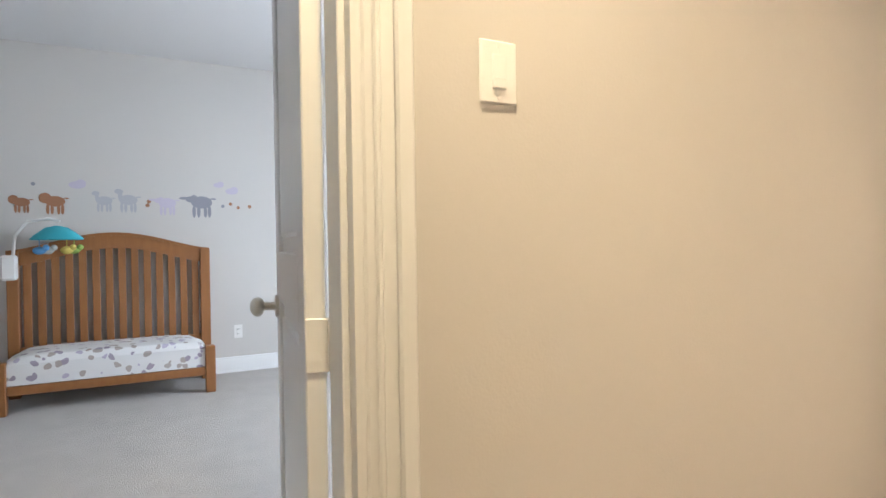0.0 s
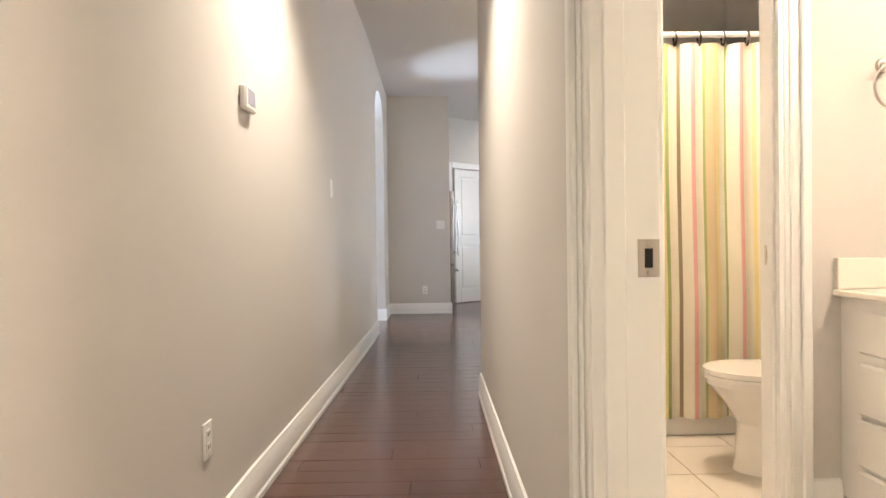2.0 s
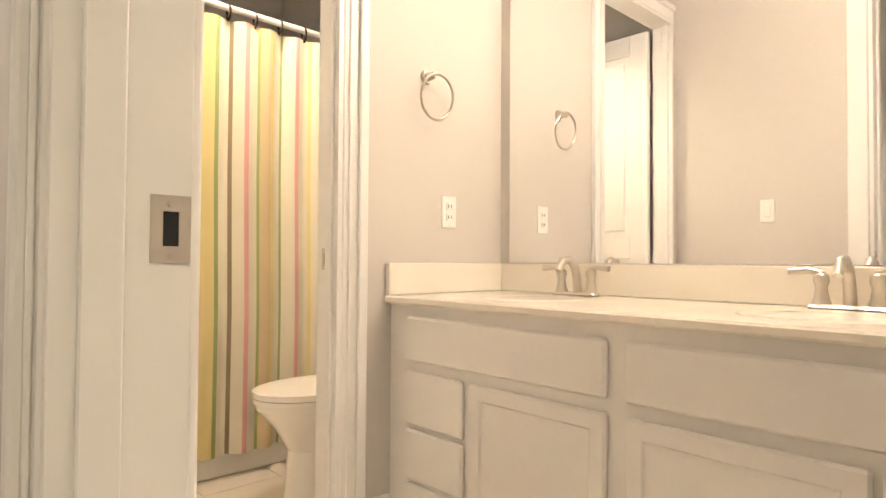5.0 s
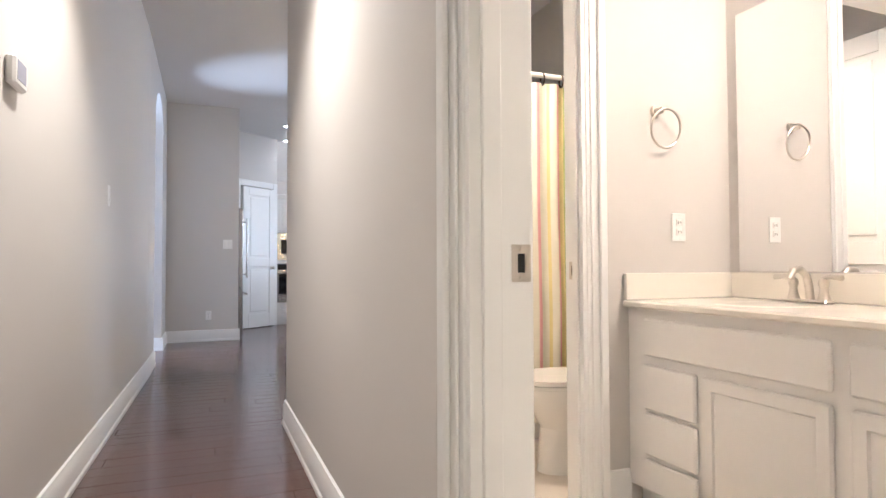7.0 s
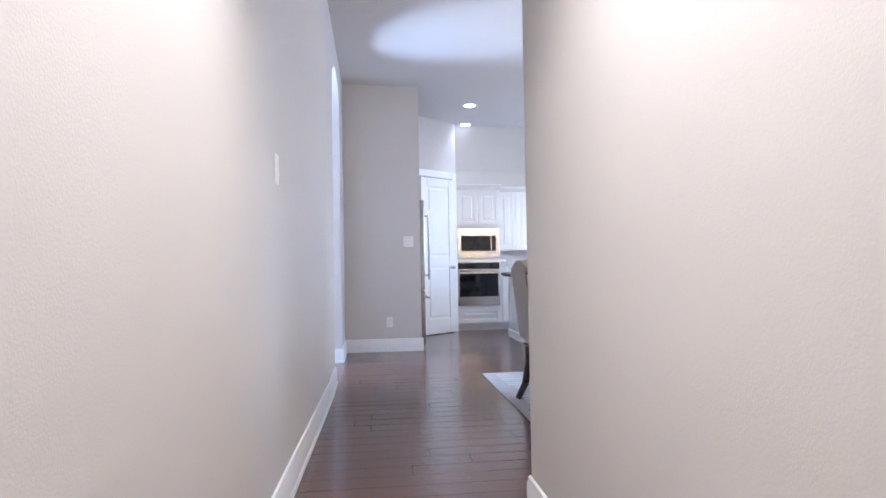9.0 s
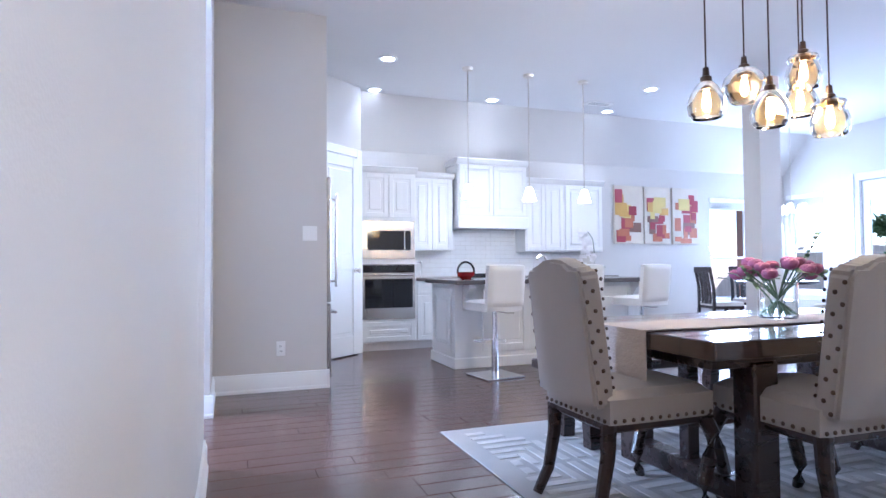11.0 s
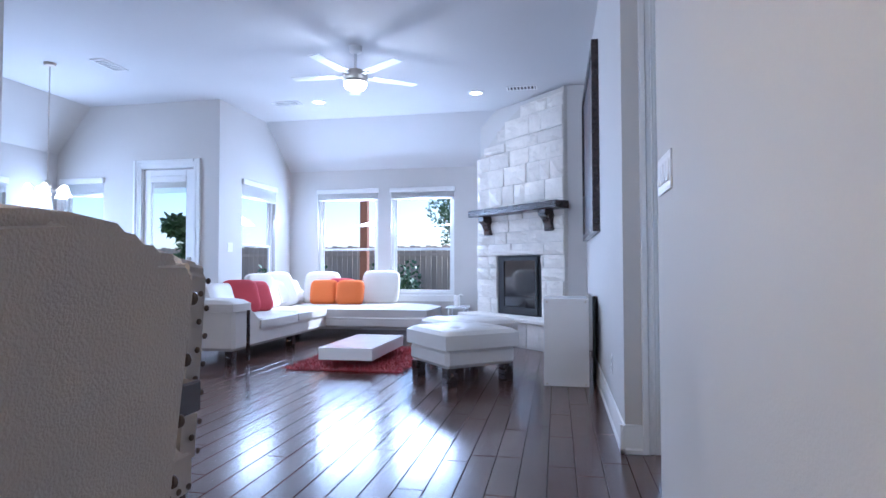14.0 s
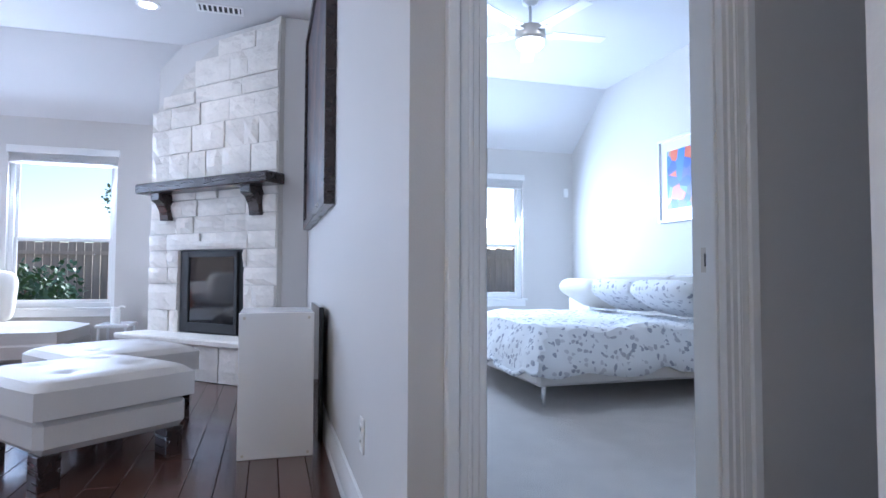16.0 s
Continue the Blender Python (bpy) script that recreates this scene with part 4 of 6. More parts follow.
bm = nb()
for k in range(30):
    h = heads[k % 16]
    leaf(bm, Matrix.Translation((h[0] * 1.15, h[1] * 1.15, h[2] - 0.03)) @ pose(0, 0, 0, rnd.uniform(-30, 30), rnd.uniform(-30, 30), rnd.uniform(0, 360)), 0.07, 0.035)
tagged(part("leaves", bm, LEAF, fl), kind="stuff")
for ax, ay, top in ((0.12, -0.13, 0.40), (-0.20, 0.02, 0.24)):
    bm = nb()
    tube(bm, [(0, 0, 0.05), (ax * 0.5, ay * 0.5, top * 0.6), (ax, ay, top)], 0.003, 6)
    for k in range(9):
        f = 0.55 + 0.05 * k
        leaf(bm, Matrix.Translation((ax * f, ay * f, top * f)) @ pose(0, 0, 0, 0, -25, 55 + 160 * (k % 2)), 0.055, 0.022)
    part("sprig", bm, LEAF, fl)

# pendant cluster
ch = thing("pendant_cluster", "cluster of amber glass pendants on dark cords, lit", "chandelier", (2.74, 5.98, H))
part("ceiling_plate", lathe(nb(), [(0, 0), (0.17, 0), (0.17, -0.025), (0, -0.025)], n=28), BRONZE, ch)


def pendant(px, py, zb, style):
    x, y = px - 2.74, py - 5.98
    zb -= H + 0.045
    bm = nb()
    cyl(bm, (x, y, zb + 0.22), (x, y, -0.02), 0.004, n=8)
    part("cord", bm, BRONZE, ch)
    part("socket", lathe(nb(), [(0.0, 0.24), (0.013, 0.24), (0.016, 0.20), (0.026, 0.195), (0.026, 0.165), (0.034, 0.16), (0.036, 0.135), (0, 0.135)], (x, y, zb), 18), BRONZE, ch)
    prof = {"pear": [(0.034, 0.14), (0.045, 0.125), (0.062, 0.09), (0.071, 0.05), (0.066, 0.015), (0.055, 0.0)],
            "globe": [(0.034, 0.15), (0.055, 0.14), (0.08, 0.105), (0.086, 0.07), (0.075, 0.03), (0.055, 0.0)],
            "jar": [(0.034, 0.15), (0.058, 0.135), (0.064, 0.12), (0.058, 0.105), (0.070, 0.06), (0.066, 0.015), (0.058, 0.0)]}[style]
    prof = [(0.034 + (r - 0.034) * 1.45, 0.15 + (z - 0.15) * 1.2 + 0.03) for r, z in prof]
    inner = [(r - 0.003, z) for r, z in reversed(prof)]
    g = part("glass_shade", lathe(nb(), prof + inner, (x, y, zb), 24), AMBER, ch, "amber glass shade")
    g.visible_shadow = False
    part("bulb", lathe(nb(), [(0, 0.135), (0.012, 0.13), (0.018, 0.09), (0.021, 0.06), (0.012, 0.035), (0, 0.03)], (x, y, zb), 14), BULB, ch, "glowing filament bulb")


for d_, lat, zb, st in ((2.15, -0.068, 1.585, "pear"), (2.5, 0.052, 1.715, "globe"), (2.3, 0.15, 1.555, "pear"), (2.6, 0.276, 1.77, "jar"), (2.65, 0.262, 1.66, "pear"), (2.45, 0.358, 1.525, "jar")):
    d_, lat, zb = d_ * 1.19, lat * 1.19, 0.985 + 1.19 * (zb - 0.985)
    pendant(0.43 + 0.767 * d_ + 0.641 * lat, 4.335 + 0.641 * d_ - 0.767 * lat, zb, st)
lamp("POINT", "pendant_lamp", pose(2.74, 5.98, 1.75), 18, (1, 0.72, 0.38), radius=0.12)


def picture(name, m, w, h, depth, art, frame_mat, label, border=0.0, mount=None):
    p = thing(name, label, "picture")
    p.matrix_world = m
    bm = nb()
    if border:
        for a, b, c, e in ((0, 0, w, border), (0, h - border, w, h), (0, border, border, h - border), (w - border, border, w, h - border)):
            box(bm, a, -depth, b, c, 0, e, 0.003)
        part("frame", bm, frame_mat, p)
        if mount:
            part("mount", box(nb(), border, -depth * 0.5, border, w - border, -0.002, h - border), mount, p)
            k = border + 0.10
        else:
            k = border
        part("canvas", box(nb(), k, -depth * 0.62, k, w - k, -0.004, h - k), art, p)
    else:
        part("canvas", box(nb(), 0, -depth, 0, w, 0, h, 0.003), art, p)
    return p


picture("drip_painting", pose(3.12, 4.36, 1.29, 0, 0, 180), 1.47, 1.0, 0.06, ABSTRACT, WHITEGLOSS, "colourful drip painting in a deep white frame", 0.035)
picture("dark_painting", pose(8.95, 4.36, 1.22, 0, 0, 180), 1.85, 1.52, 0.055, DARKART, DARKWOOD, "large dark abstract painting in a black frame", 0.06)

# three canvases by the kitchen, blocks of paint on cream
CANVAS = material("cream_canvas", (0.62, 0.56, 0.47), 0.7, vary=0.1, scale=8, grain=140, bump=0.3)
PAINTS = [material(n, c, 0.6, vary=0.15, scale=12, grain=120, bump=0.3) for n, c in (("ochre_paint", (0.55, 0.33, 0.07)), ("rust_paint", (0.42, 0.13, 0.06)), ("crimson_paint", (0.30, 0.03, 0.05)), ("yellow_paint", (0.62, 0.50, 0.16)), ("umber_paint", (0.20, 0.10, 0.07)))]
rnd = random.Random(11)
for n, (x0, x1) in enumerate(((5.54, 6.05), (6.08, 6.55), (6.60, 7.10))):
    p = thing("canvas_painting", "canvas of ochre, rust and crimson blocks", "picture", (x0, 11.12, 1.285), group="three canvases beside the kitchen")
    w, h = x1 - x0, 0.86
    part("canvas", box(nb(), 0, -0.035, 0, w, 0, h, 0.003), CANVAS, p)
    for k in range(17):
        low = k < 10
        bw, bh = rnd.uniform(0.07, 0.22), rnd.uniform(0.07, 0.2)
        u, v_ = rnd.uniform(0.01, w - bw - 0.01), rnd.uniform(0.01, 0.36) if low else rnd.uniform(0.36, h - bh - 0.02)
        mat = PAINTS[rnd.choice((1, 2, 2, 1, 4)) if low else rnd.choice((0, 3, 3, 0, 2) if n < 2 else (2, 1, 3))]
        part("paint_block", box(nb(), u, -0.0352 - 0.0004 * (k + 1), v_, u + bw, -0.034, v_ + bh), mat, p)

# ---------------------------------------------------------------- kitchen


def cabinet(name, x0, x1, yf, yb, z0, z1, doors, label, crown=False, drawer=None, toe=False):
    """A cabinet unit facing -y; doors: how many raised-panel doors side by side."""
    c = thing(name, label, "cabinet")
    part("body", box(nb(), x0, yf + 0.02, z0 + (0.09 if toe else 0), x1, yb, z1), CABINET, c)
    if toe:
        part("toe_kick", box(nb(), x0, yf + 0.07, z0, x1, yb, z0 + 0.088), CABINET, c)
    zlo, zhi = z0 + (0.10 if toe else 0.015), z1 - 0.015
    if drawer:
        bm = nb()
        raised_panel(bm, x1 - x0 - 0.03, drawer, rail=0.035)
        bmesh.ops.translate(bm, vec=(x0 + 0.015, yf + 0.018, zhi - drawer), verts=bm.verts[:])
        part("drawer_front", bm, CABINET, c)
        zhi -= drawer + 0.015
    w = (x1 - x0 - 0.03 - 0.006 * (doors - 1)) / max(doors, 1)
    for k in range(doors):
        bm = nb()
        raised_panel(bm, w, zhi - zlo)
        bmesh.ops.translate(bm, vec=(x0 + 0.015 + k * (w + 0.006), yf + 0.018, zlo), verts=bm.verts[:])
        part("door", bm, CABINET, c)
    if crown:
        bm = nb()
        prism(bm, [(yf + 0.02, z1 - 0.01), (yf - 0.005, z1 + 0.01), (yf - 0.02, z1 + 0.045), (yf - 0.03, z1 + 0.05), (yf - 0.03, z1 + 0.065), (yb, z1 + 0.065), (yb, z1 - 0.01)], x0 - 0.02, x1 + 0.02, "x")
        part("crown_moulding", bm, CABINET, c)
    return c


YW = 11.12
oc = cabinet("oven_cabinet", 1.645, 2.31, 10.49, YW, 0.0, 2.07, 0, "tall white cabinet holding microwave and oven", True, toe=True)
for z0, z1, n in ((1.54, 2.05, 2), (0.11, 0.335, 1)):
    for k in range(n):
        w = (0.665 - 0.03 - 0.006 * (n - 1)) / n
        bm = nb()
        raised_panel(bm, w, z1 - z0)
        bmesh.ops.translate(bm, vec=(1.66 + k * (w + 0.006), 10.508, z0), verts=bm.verts[:])
        part("door", bm, CABINET, oc)


def oven(name, z0, z1, label, cat):
    o = thing(name, label, cat, (1.66, 10.505, z0))
    h = z1 - z0
    part("fascia", box(nb(), 0, -0.025, 0, 0.63, 0, h, 0.004), STEEL, o)
    if cat == "microwave":
        part("window", box(nb(), 0.06, -0.029, 0.10, 0.50, -0.02, h - 0.11, 0.003), BLACKGLASS, o)
        part("control_panel", box(nb(), 0.51, -0.029, 0.10, 0.58, -0.02, h - 0.11, 0.003), BLACKGLASS, o)
        part("trim_frame", box(nb(), 0.045, -0.027, 0.085, 0.595, -0.022, h - 0.095, 0.002), STEEL, o)
    else:
        part("control_panel", box(nb(), 0.01, -0.03, h - 0.10, 0.62, -0.02, h - 0.012, 0.003), BLACKGLASS, o)
        part("window", box(nb(), 0.03, -0.032, 0.13, 0.60, -0.02, h - 0.17, 0.004), BLACKGLASS, o)
        bm = nb()
        cyl(bm, (0.02, -0.06, h - 0.125), (0.61, -0.06, h - 0.125), 0.010)
        for x in (0.04, 0.59):
            cyl(bm, (x, -0.02, h - 0.125), (x, -0.06, h - 0.125), 0.008)
        part("handle", bm, STEEL, o)


oven("microwave", 1.06, 1.50, "built-in stainless steel microwave in the cabinet", "microwave")
oven("wall_oven", 0.365, 1.0, "built-in stainless steel wall oven with black glass", "oven")
cabinet("wall_cabinet", 2.335, 2.90, 10.80, YW, 1.17, 2.08, 2, "white raised-panel wall cabinet beside the hood", True)
cabinet("hood_cabinet", 2.93, 3.90, 10.70, YW, 1.60, 2.27, 2, "white range hood cabinet with two panels", True)
hc = thing("range_hood", "white panelled range hood below its cabinet", "range hood")
part("skirt", box(nb(), 2.92, 10.68, 1.45, 3.91, YW, 1.598, 0.004), CABINET, hc)
part("filter", box(nb(), 3.0, 10.75, 1.445, 3.83, 11.05, 1.449), STEEL, hc)
cabinet("wall_cabinet", 3.93, 4.52, 10.80, YW, 1.16, 2.08, 2, "white raised-panel wall cabinet above the counter", True)
cabinet("wall_cabinet", 4.523, 5.14, 10.80, YW, 1.16, 2.08, 1, "white raised-panel wall cabinet near the canvases", True)
for x0, x1, n in ((2.315, 2.90, 2), (2.903, 3.90, 2), (3.903, 4.50, 2), (4.503, 5.14, 2)):
    cabinet("base_cabinet", x0, x1, 10.52, YW, 0.0, 0.80, n, "white raised-panel base cabinet along the wall", drawer=0.14, toe=True)
tagged(part("countertop", box(nb(), 2.315, 10.49, 0.80, 5.16, YW, 0.835, 0.005), GRANITE), "dark granite worktop along the kitchen wall", "countertop")
ck = thing("cooktop", "black gas cooktop set in the counter", "cooktop", (3.4, 10.80, 0.835))
part("plate", box(nb(), -0.36, -0.24, 0, 0.36, 0.24, 0.012, 0.004), BLACKGLASS, ck)
for x in (-0.22, 0.0, 0.22):
    bm = nb()
    for s in (-1, 1):
        box(bm, x - 0.1, s * 0.1 - 0.006, 0.012, x + 0.1, s * 0.1 + 0.006, 0.04)
        box(bm, x + s * 0.08 - 0.006, -0.2, 0.012, x + s * 0.08 + 0.006, 0.2, 0.04)
    part("grate", bm, BLACK, ck)
bs = tagged(part("backsplash", box(nb(), 2.315, 11.108, 0.835, 5.14, 11.119, 1.60), MORTAR), "white glazed tile backsplash behind the counter", "backsplash", kind="structure")
bm = nb()
verts, faces = [], []
for j in range(13):
    for i in range(20):
        x0 = 2.32 + i * 0.145 - (0.07 if j % 2 else 0)
        if x0 > 2.3 and x0 + 0.142 < 5.14:
            box(bm, x0, 11.1045, 0.84 + j * 0.058, x0 + 0.142, 11.108, 0.895 + j * 0.058)
bs2 = part("tiles", bm, BACKSPLASH, bs)
tagged(bs2, kind="stuff")

isl = thing("kitchen_island", "white panelled kitchen island with corbels", "kitchen island")
IX0, IX1, IY0, IY1 = 2.22, 4.40, 9.05, 9.72
part("body", box(nb(), IX0 + 0.02, IY0 + 0.02, 0.0, IX1 - 0.02, IY1, 0.80), CABINET, isl)
part("plinth", box(nb(), IX0, IY0, 0, IX1, IY1 + 0.01, 0.10, 0.006), CABINET, isl)
for k in range(3):
    bm = nb()
    raised_panel(bm, 0.5, 0.6, rail=0.07)
    bmesh.ops.translate(bm, vec=(IX0 + 0.30 + k * 0.62, IY0 + 0.019, 0.15), verts=bm.verts[:])
    part("panel", bm, CABINET, isl)
for x in (IX0 + 0.10, IX1 - 0.17):
    bm = nb()
    prism(bm, [(IY0 + 0.02, 0.55), (IY0 + 0.02, 0.80), (IY0 - 0.14, 0.80), (IY0 - 0.14, 0.76), (IY0 - 0.09, 0.73), (IY0 - 0.04, 0.67), (IY0 - 0.03, 0.58)], x, x + 0.07, "x")
    part("corbel", bm, CABINET, isl)
bm = nb()
raised_panel(bm, 0.5, 0.6, rail=0.07)
bmesh.ops.transform(bm, matrix=pose(IX0 + 0.019, IY1 - 0.08, 0.15, 0, 0, -90), verts=bm.verts[:])
part("panel", bm, CABINET, isl)
tagged(part("island_top", box(nb(), IX0 - 0.05, IY0 - 0.20, 0.80, IX1 + 0.05, IY1 + 0.04, 0.84, 0.006), GRANITE), "dark granite worktop on the island", "countertop")
fc = thing("kitchen_faucet", "brushed nickel gooseneck faucet on the island", "faucet", (3.45, 9.45, 0.84))
bm = nb()
tube(bm, [(0, 0, 0), (0, 0, 0.18), (-0.03, -0.01, 0.23), (-0.09, -0.03, 0.24), (-0.14, -0.04, 0.20)], 0.012)
part("spout", bm, NICKEL, fc)
part("handle", cyl(nb(), (0.04, 0, 0.0), (0.07, 0, 0.10), 0.009), NICKEL, fc)
part("base", cyl(nb(), (0, 0, 0), (0, 0, 0.03), 0.026), NICKEL, fc)
bw = thing("glass_bowl", "dark red art glass bowl with a loop handle", "bowl", (2.47, 9.35, 0.84))
RED = material("red_art_glass", (0.20, 0.01, 0.012), 0.08, vary=0.3, bump=0)
part("basin", lathe(nb(), [(0, 0.01), (0.05, 0.0), (0.085, 0.03), (0.095, 0.07), (0.088, 0.07), (0.075, 0.035), (0, 0.02)], n=24), RED, bw)
part("loop_handle", tube(nb(), [(0.09 * math.cos(a), 0, 0.07 + 0.10 * math.sin(a)) for a in [math.pi * i / 14 for i in range(15)]], 0.011), BLACKGLASS, bw)
oP = thing("potted_orchid", "white orchid in a low pot on the island", "plant", (4.05, 9.45, 0.84))
part("pot", lathe(nb(), [(0, 0), (0.06, 0), (0.08, 0.09), (0.07, 0.09), (0.05, 0.02), (0, 0.02)]), GRANITE, oP)
part("stem", tube(nb(), [(0, 0, 0.05), (0.01, 0, 0.25), (-0.01, 0, 0.42), (-0.07, 0, 0.50)], 0.004, 6), STEM, oP)
rnd = random.Random(7)
for k in range(11):
    c0 = Vector((-0.03 - 0.01 * k + rnd.uniform(-0.05, 0.06), rnd.uniform(-0.05, 0.05), 0.20 + 0.03 * k))
    bm = nb()
    for i in range(5):
        leaf(bm, Matrix.Translation(c0) @ pose(0, 0, 0, 90, 72 * i, rnd.uniform(-20, 20)), 0.042, 0.040)
    ball(bm, c0, 0.008, n=8)
    part("flower", bm, ORCHID, oP)
bm = nb()
for k in range(7):
    leaf(bm, pose(0, 0, 0.08, 0, -15, 51 * k), 0.15, 0.05)
part("leaves", bm, LEAF, oP)
cm = thing("coffee_canister", "clear glass canister on the kitchen counter", "jar", (2.42, 10.8, 0.835))
part("jar", lathe(nb(), [(0, 0), (0.055, 0), (0.058, 0.15), (0.05, 0.17), (0, 0.17)]), GLASS, cm)
part("lid", cyl(nb(), (0, 0, 0.172), (0, 0, 0.2), 0.05), CHROME, cm)

st = thing("bar_stool", "white leather bar stool on a chrome pedestal", "stool", group="stools at the island")
part("base_plate", box(nb(), -0.19, -0.19, 0, 0.19, 0.19, 0.016, 0.005), CHROME, st)
part("pedestal", cyl(cyl(nb(), (0, 0, 0.016), (0, 0, 0.34), 0.032), (0, 0, 0.34), (0, 0, 0.60), 0.024), CHROME, st)
part("footrest", tube(nb(), [(-0.11, 0.0, 0.30), (-0.11, 0.16, 0.30), (0.11, 0.16, 0.30), (0.11, 0.0, 0.30)], 0.009), CHROME, st)
part("seat", cushion(nb(), 0.38, 0.38, 0.09, pose(0, 0.02, 0.58), 0.25), STOOLHIDE, st)
bm = nb()
cushion(bm, 0.38, 0.36, 0.06, pose(0, -0.15, 0.80, 96, 0, 0), 0.3)
part("backrest", bm, STOOLHIDE, st)
part("lever", tube(nb(), [(0, 0, 0.57), (0.12, -0.03, 0.55), (0.18, -0.04, 0.55)], 0.005, 6), CHROME, st)
st.matrix_world = pose(2.44, 8.62, 0, 0, 0, 8)
copy_thing(st, pose(3.28, 8.64, 0, 0, 0, -4))
copy_thing(st, pose(4.05, 8.66, 0, 0, 0, 10))

for x in (2.56, 3.27, 3.96):
    p = thing("pendant_light", "white opal glass pendant on a nickel rod, lit", "pendant light", (x, 9.48, H), group="pendants above the island")
    part("canopy", lathe(nb(), [(0, 0), (0.06, 0), (0.05, -0.025), (0, -0.03)]), NICKEL, p)
    part("rod", cyl(nb(), (0, 0, -0.02), (0, 0, -1.22), 0.006, n=10), NICKEL, p)
    part("shade", lathe(nb(), [(0.0, -1.22), (0.03, -1.22), (0.038, -1.24), (0.072, -1.36), (0.066, -1.36), (0.03, -1.25)], n=24), SHADE, p)
lamp("POINT", "island_lamp", pose(3.27, 9.48, 1.6), 12, (1, 0.93, 0.82), radius=0.1)

fr = thing("refrigerator", "stainless steel refrigerator with a long bar handle", "refrigerator")
part("body", box(nb(), 0.27, 8.86, 0.0, 0.98, 9.72, 1.74, 0.01), STEEL, fr)
for z0, z1 in ((0.04, 0.66), (0.675, 1.73)):
    dd = part("door", box(nb(), 0.985, 8.87, z0, 1.045, 9.71, z1, 0.008), STEEL, fr)
    bm = nb()
    if z0 > 0.5:
        cyl(bm, (1.10, 8.95, 0.80), (1.10, 8.95, 1.60), 0.012)
        for z in (0.85, 1.55):
            cyl(bm, (1.04, 8.95, z), (1.10, 8.95, z), 0.009)
    else:
        cyl(bm, (1.10, 8.97, 0.58), (1.10, 9.61, 0.58), 0.012)
        for y in (9.03, 9.55):
            cyl(bm, (1.04, y, 0.58), (1.10, y, 0.58), 0.009)
    part("handle", bm, STEEL, dd)

# ---------------------------------------------------------------- breakfast nook
nt_ = thing("nook_table", "round dark wooden breakfast table", "table", (7.35, 9.95, 0))
part("tabletop", lathe(nb(), [(0, 0.70), (0.50, 0.70), (0.52, 0.715), (0.52, 0.735), (0.50, 0.745), (0, 0.745)], n=36), DARKWOOD, nt_)
part("pedestal", lathe(nb(), [(0.26, 0), (0.25, 0.03), (0.06, 0.08), (0.05, 0.5), (0.10, 0.70), (0, 0.70)]), DARKWOOD, nt_)


def nook_chair(m, grp="chairs in the breakfast nook"):
    c = thing("nook_chair", "dark wooden nook chair with curved slats, cream seat", "chair", group=grp)
    part("seat", cushion(nb(), 0.42, 0.42, 0.06, pose(0.0, 0, 0.41), 0.25), CREAM, c)
    part("seat_frame", box(nb(), -0.21, -0.21, 0.37, 0.21, 0.21, 0.409, 0.005), DARKWOOD, c)
    for s in (-1, 1):
        part("leg", box(nb(), 0.16, s * 0.18 - 0.02, 0, 0.20, s * 0.18 + 0.02, 0.37, 0.004), DARKWOOD, c)
        bm = nb()
        prism(bm, [(-0.27, 0), (-0.235, 0), (-0.19, 0.4), (-0.20, 0.65), (-0.25, 0.93), (-0.275, 0.93), (-0.225, 0.65), (-0.225, 0.4)], s * 0.19 - 0.018, s * 0.19 + 0.018, "y")
        part("back_post", bm, DARKWOOD, c)
    for y, w in ((0, 0.05), (-0.1, 0.022), (0.1, 0.022)):
        bm = nb()
        prism(bm, [(-0.20, 0.43), (-0.208, 0.65), (-0.25, 0.87), (-0.265, 0.87), (-0.222, 0.65), (-0.214, 0.43)], y - w, y + w, "y")
        part("slat", bm, DARKWOOD, c)
    part("top_rail", box(nb(), -0.275, -0.21, 0.86, -0.25, 0.21, 0.94, 0.006), DARKWOOD, c)
    c.matrix_world = m
    return c


c = nook_chair(pose(7.42, 9.10, 0, 0, 0, 95))
copy_thing(c, pose(6.62, 10.2, 0, 0, 0, -15))
copy_thing(c, pose(7.6, 10.55, 0, 0, 0, -100))
p = thing("nook_chandelier", "small nickel chandelier with white bell shades", "chandelier", (7.44, 9.76, H))
part("canopy", lathe(nb(), [(0, 0), (0.06, 0), (0.05, -0.03), (0, -0.035)]), NICKEL, p)
part("chain_rod", cyl(nb(), (0, 0, -0.02), (0, 0, -1.2), 0.006, n=8), NICKEL, p)
part("hub", ball(nb(), (0, 0, -1.25), 0.04, (1, 1, 1.4)), NICKEL, p)
for k in range(5):
    a = 6.283 * k / 5
    cx, cy = math.cos(a), math.sin(a)
    part("arm", tube(nb(), [(0, 0, -1.27), (0.07 * cx, 0.07 * cy, -1.31), (0.14 * cx, 0.14 * cy, -1.24), (0.17 * cx, 0.17 * cy, -1.25)], 0.007), NICKEL, p)
    part("shade", lathe(nb(), [(0.018, -1.25), (0.03, -1.28), (0.042, -1.33), (0.062, -1.365), (0.056, -1.365), (0.02, -1.27)], (0.17 * cx, 0.17 * cy, 0), 16), SHADE, p)
tagged(part("door_mat", box(nb(), 8.35, 9.1, 0.001, 8.9, 9.9, 0.012, 0.003), RUNNER), "brown woven mat at the patio door", "mat")

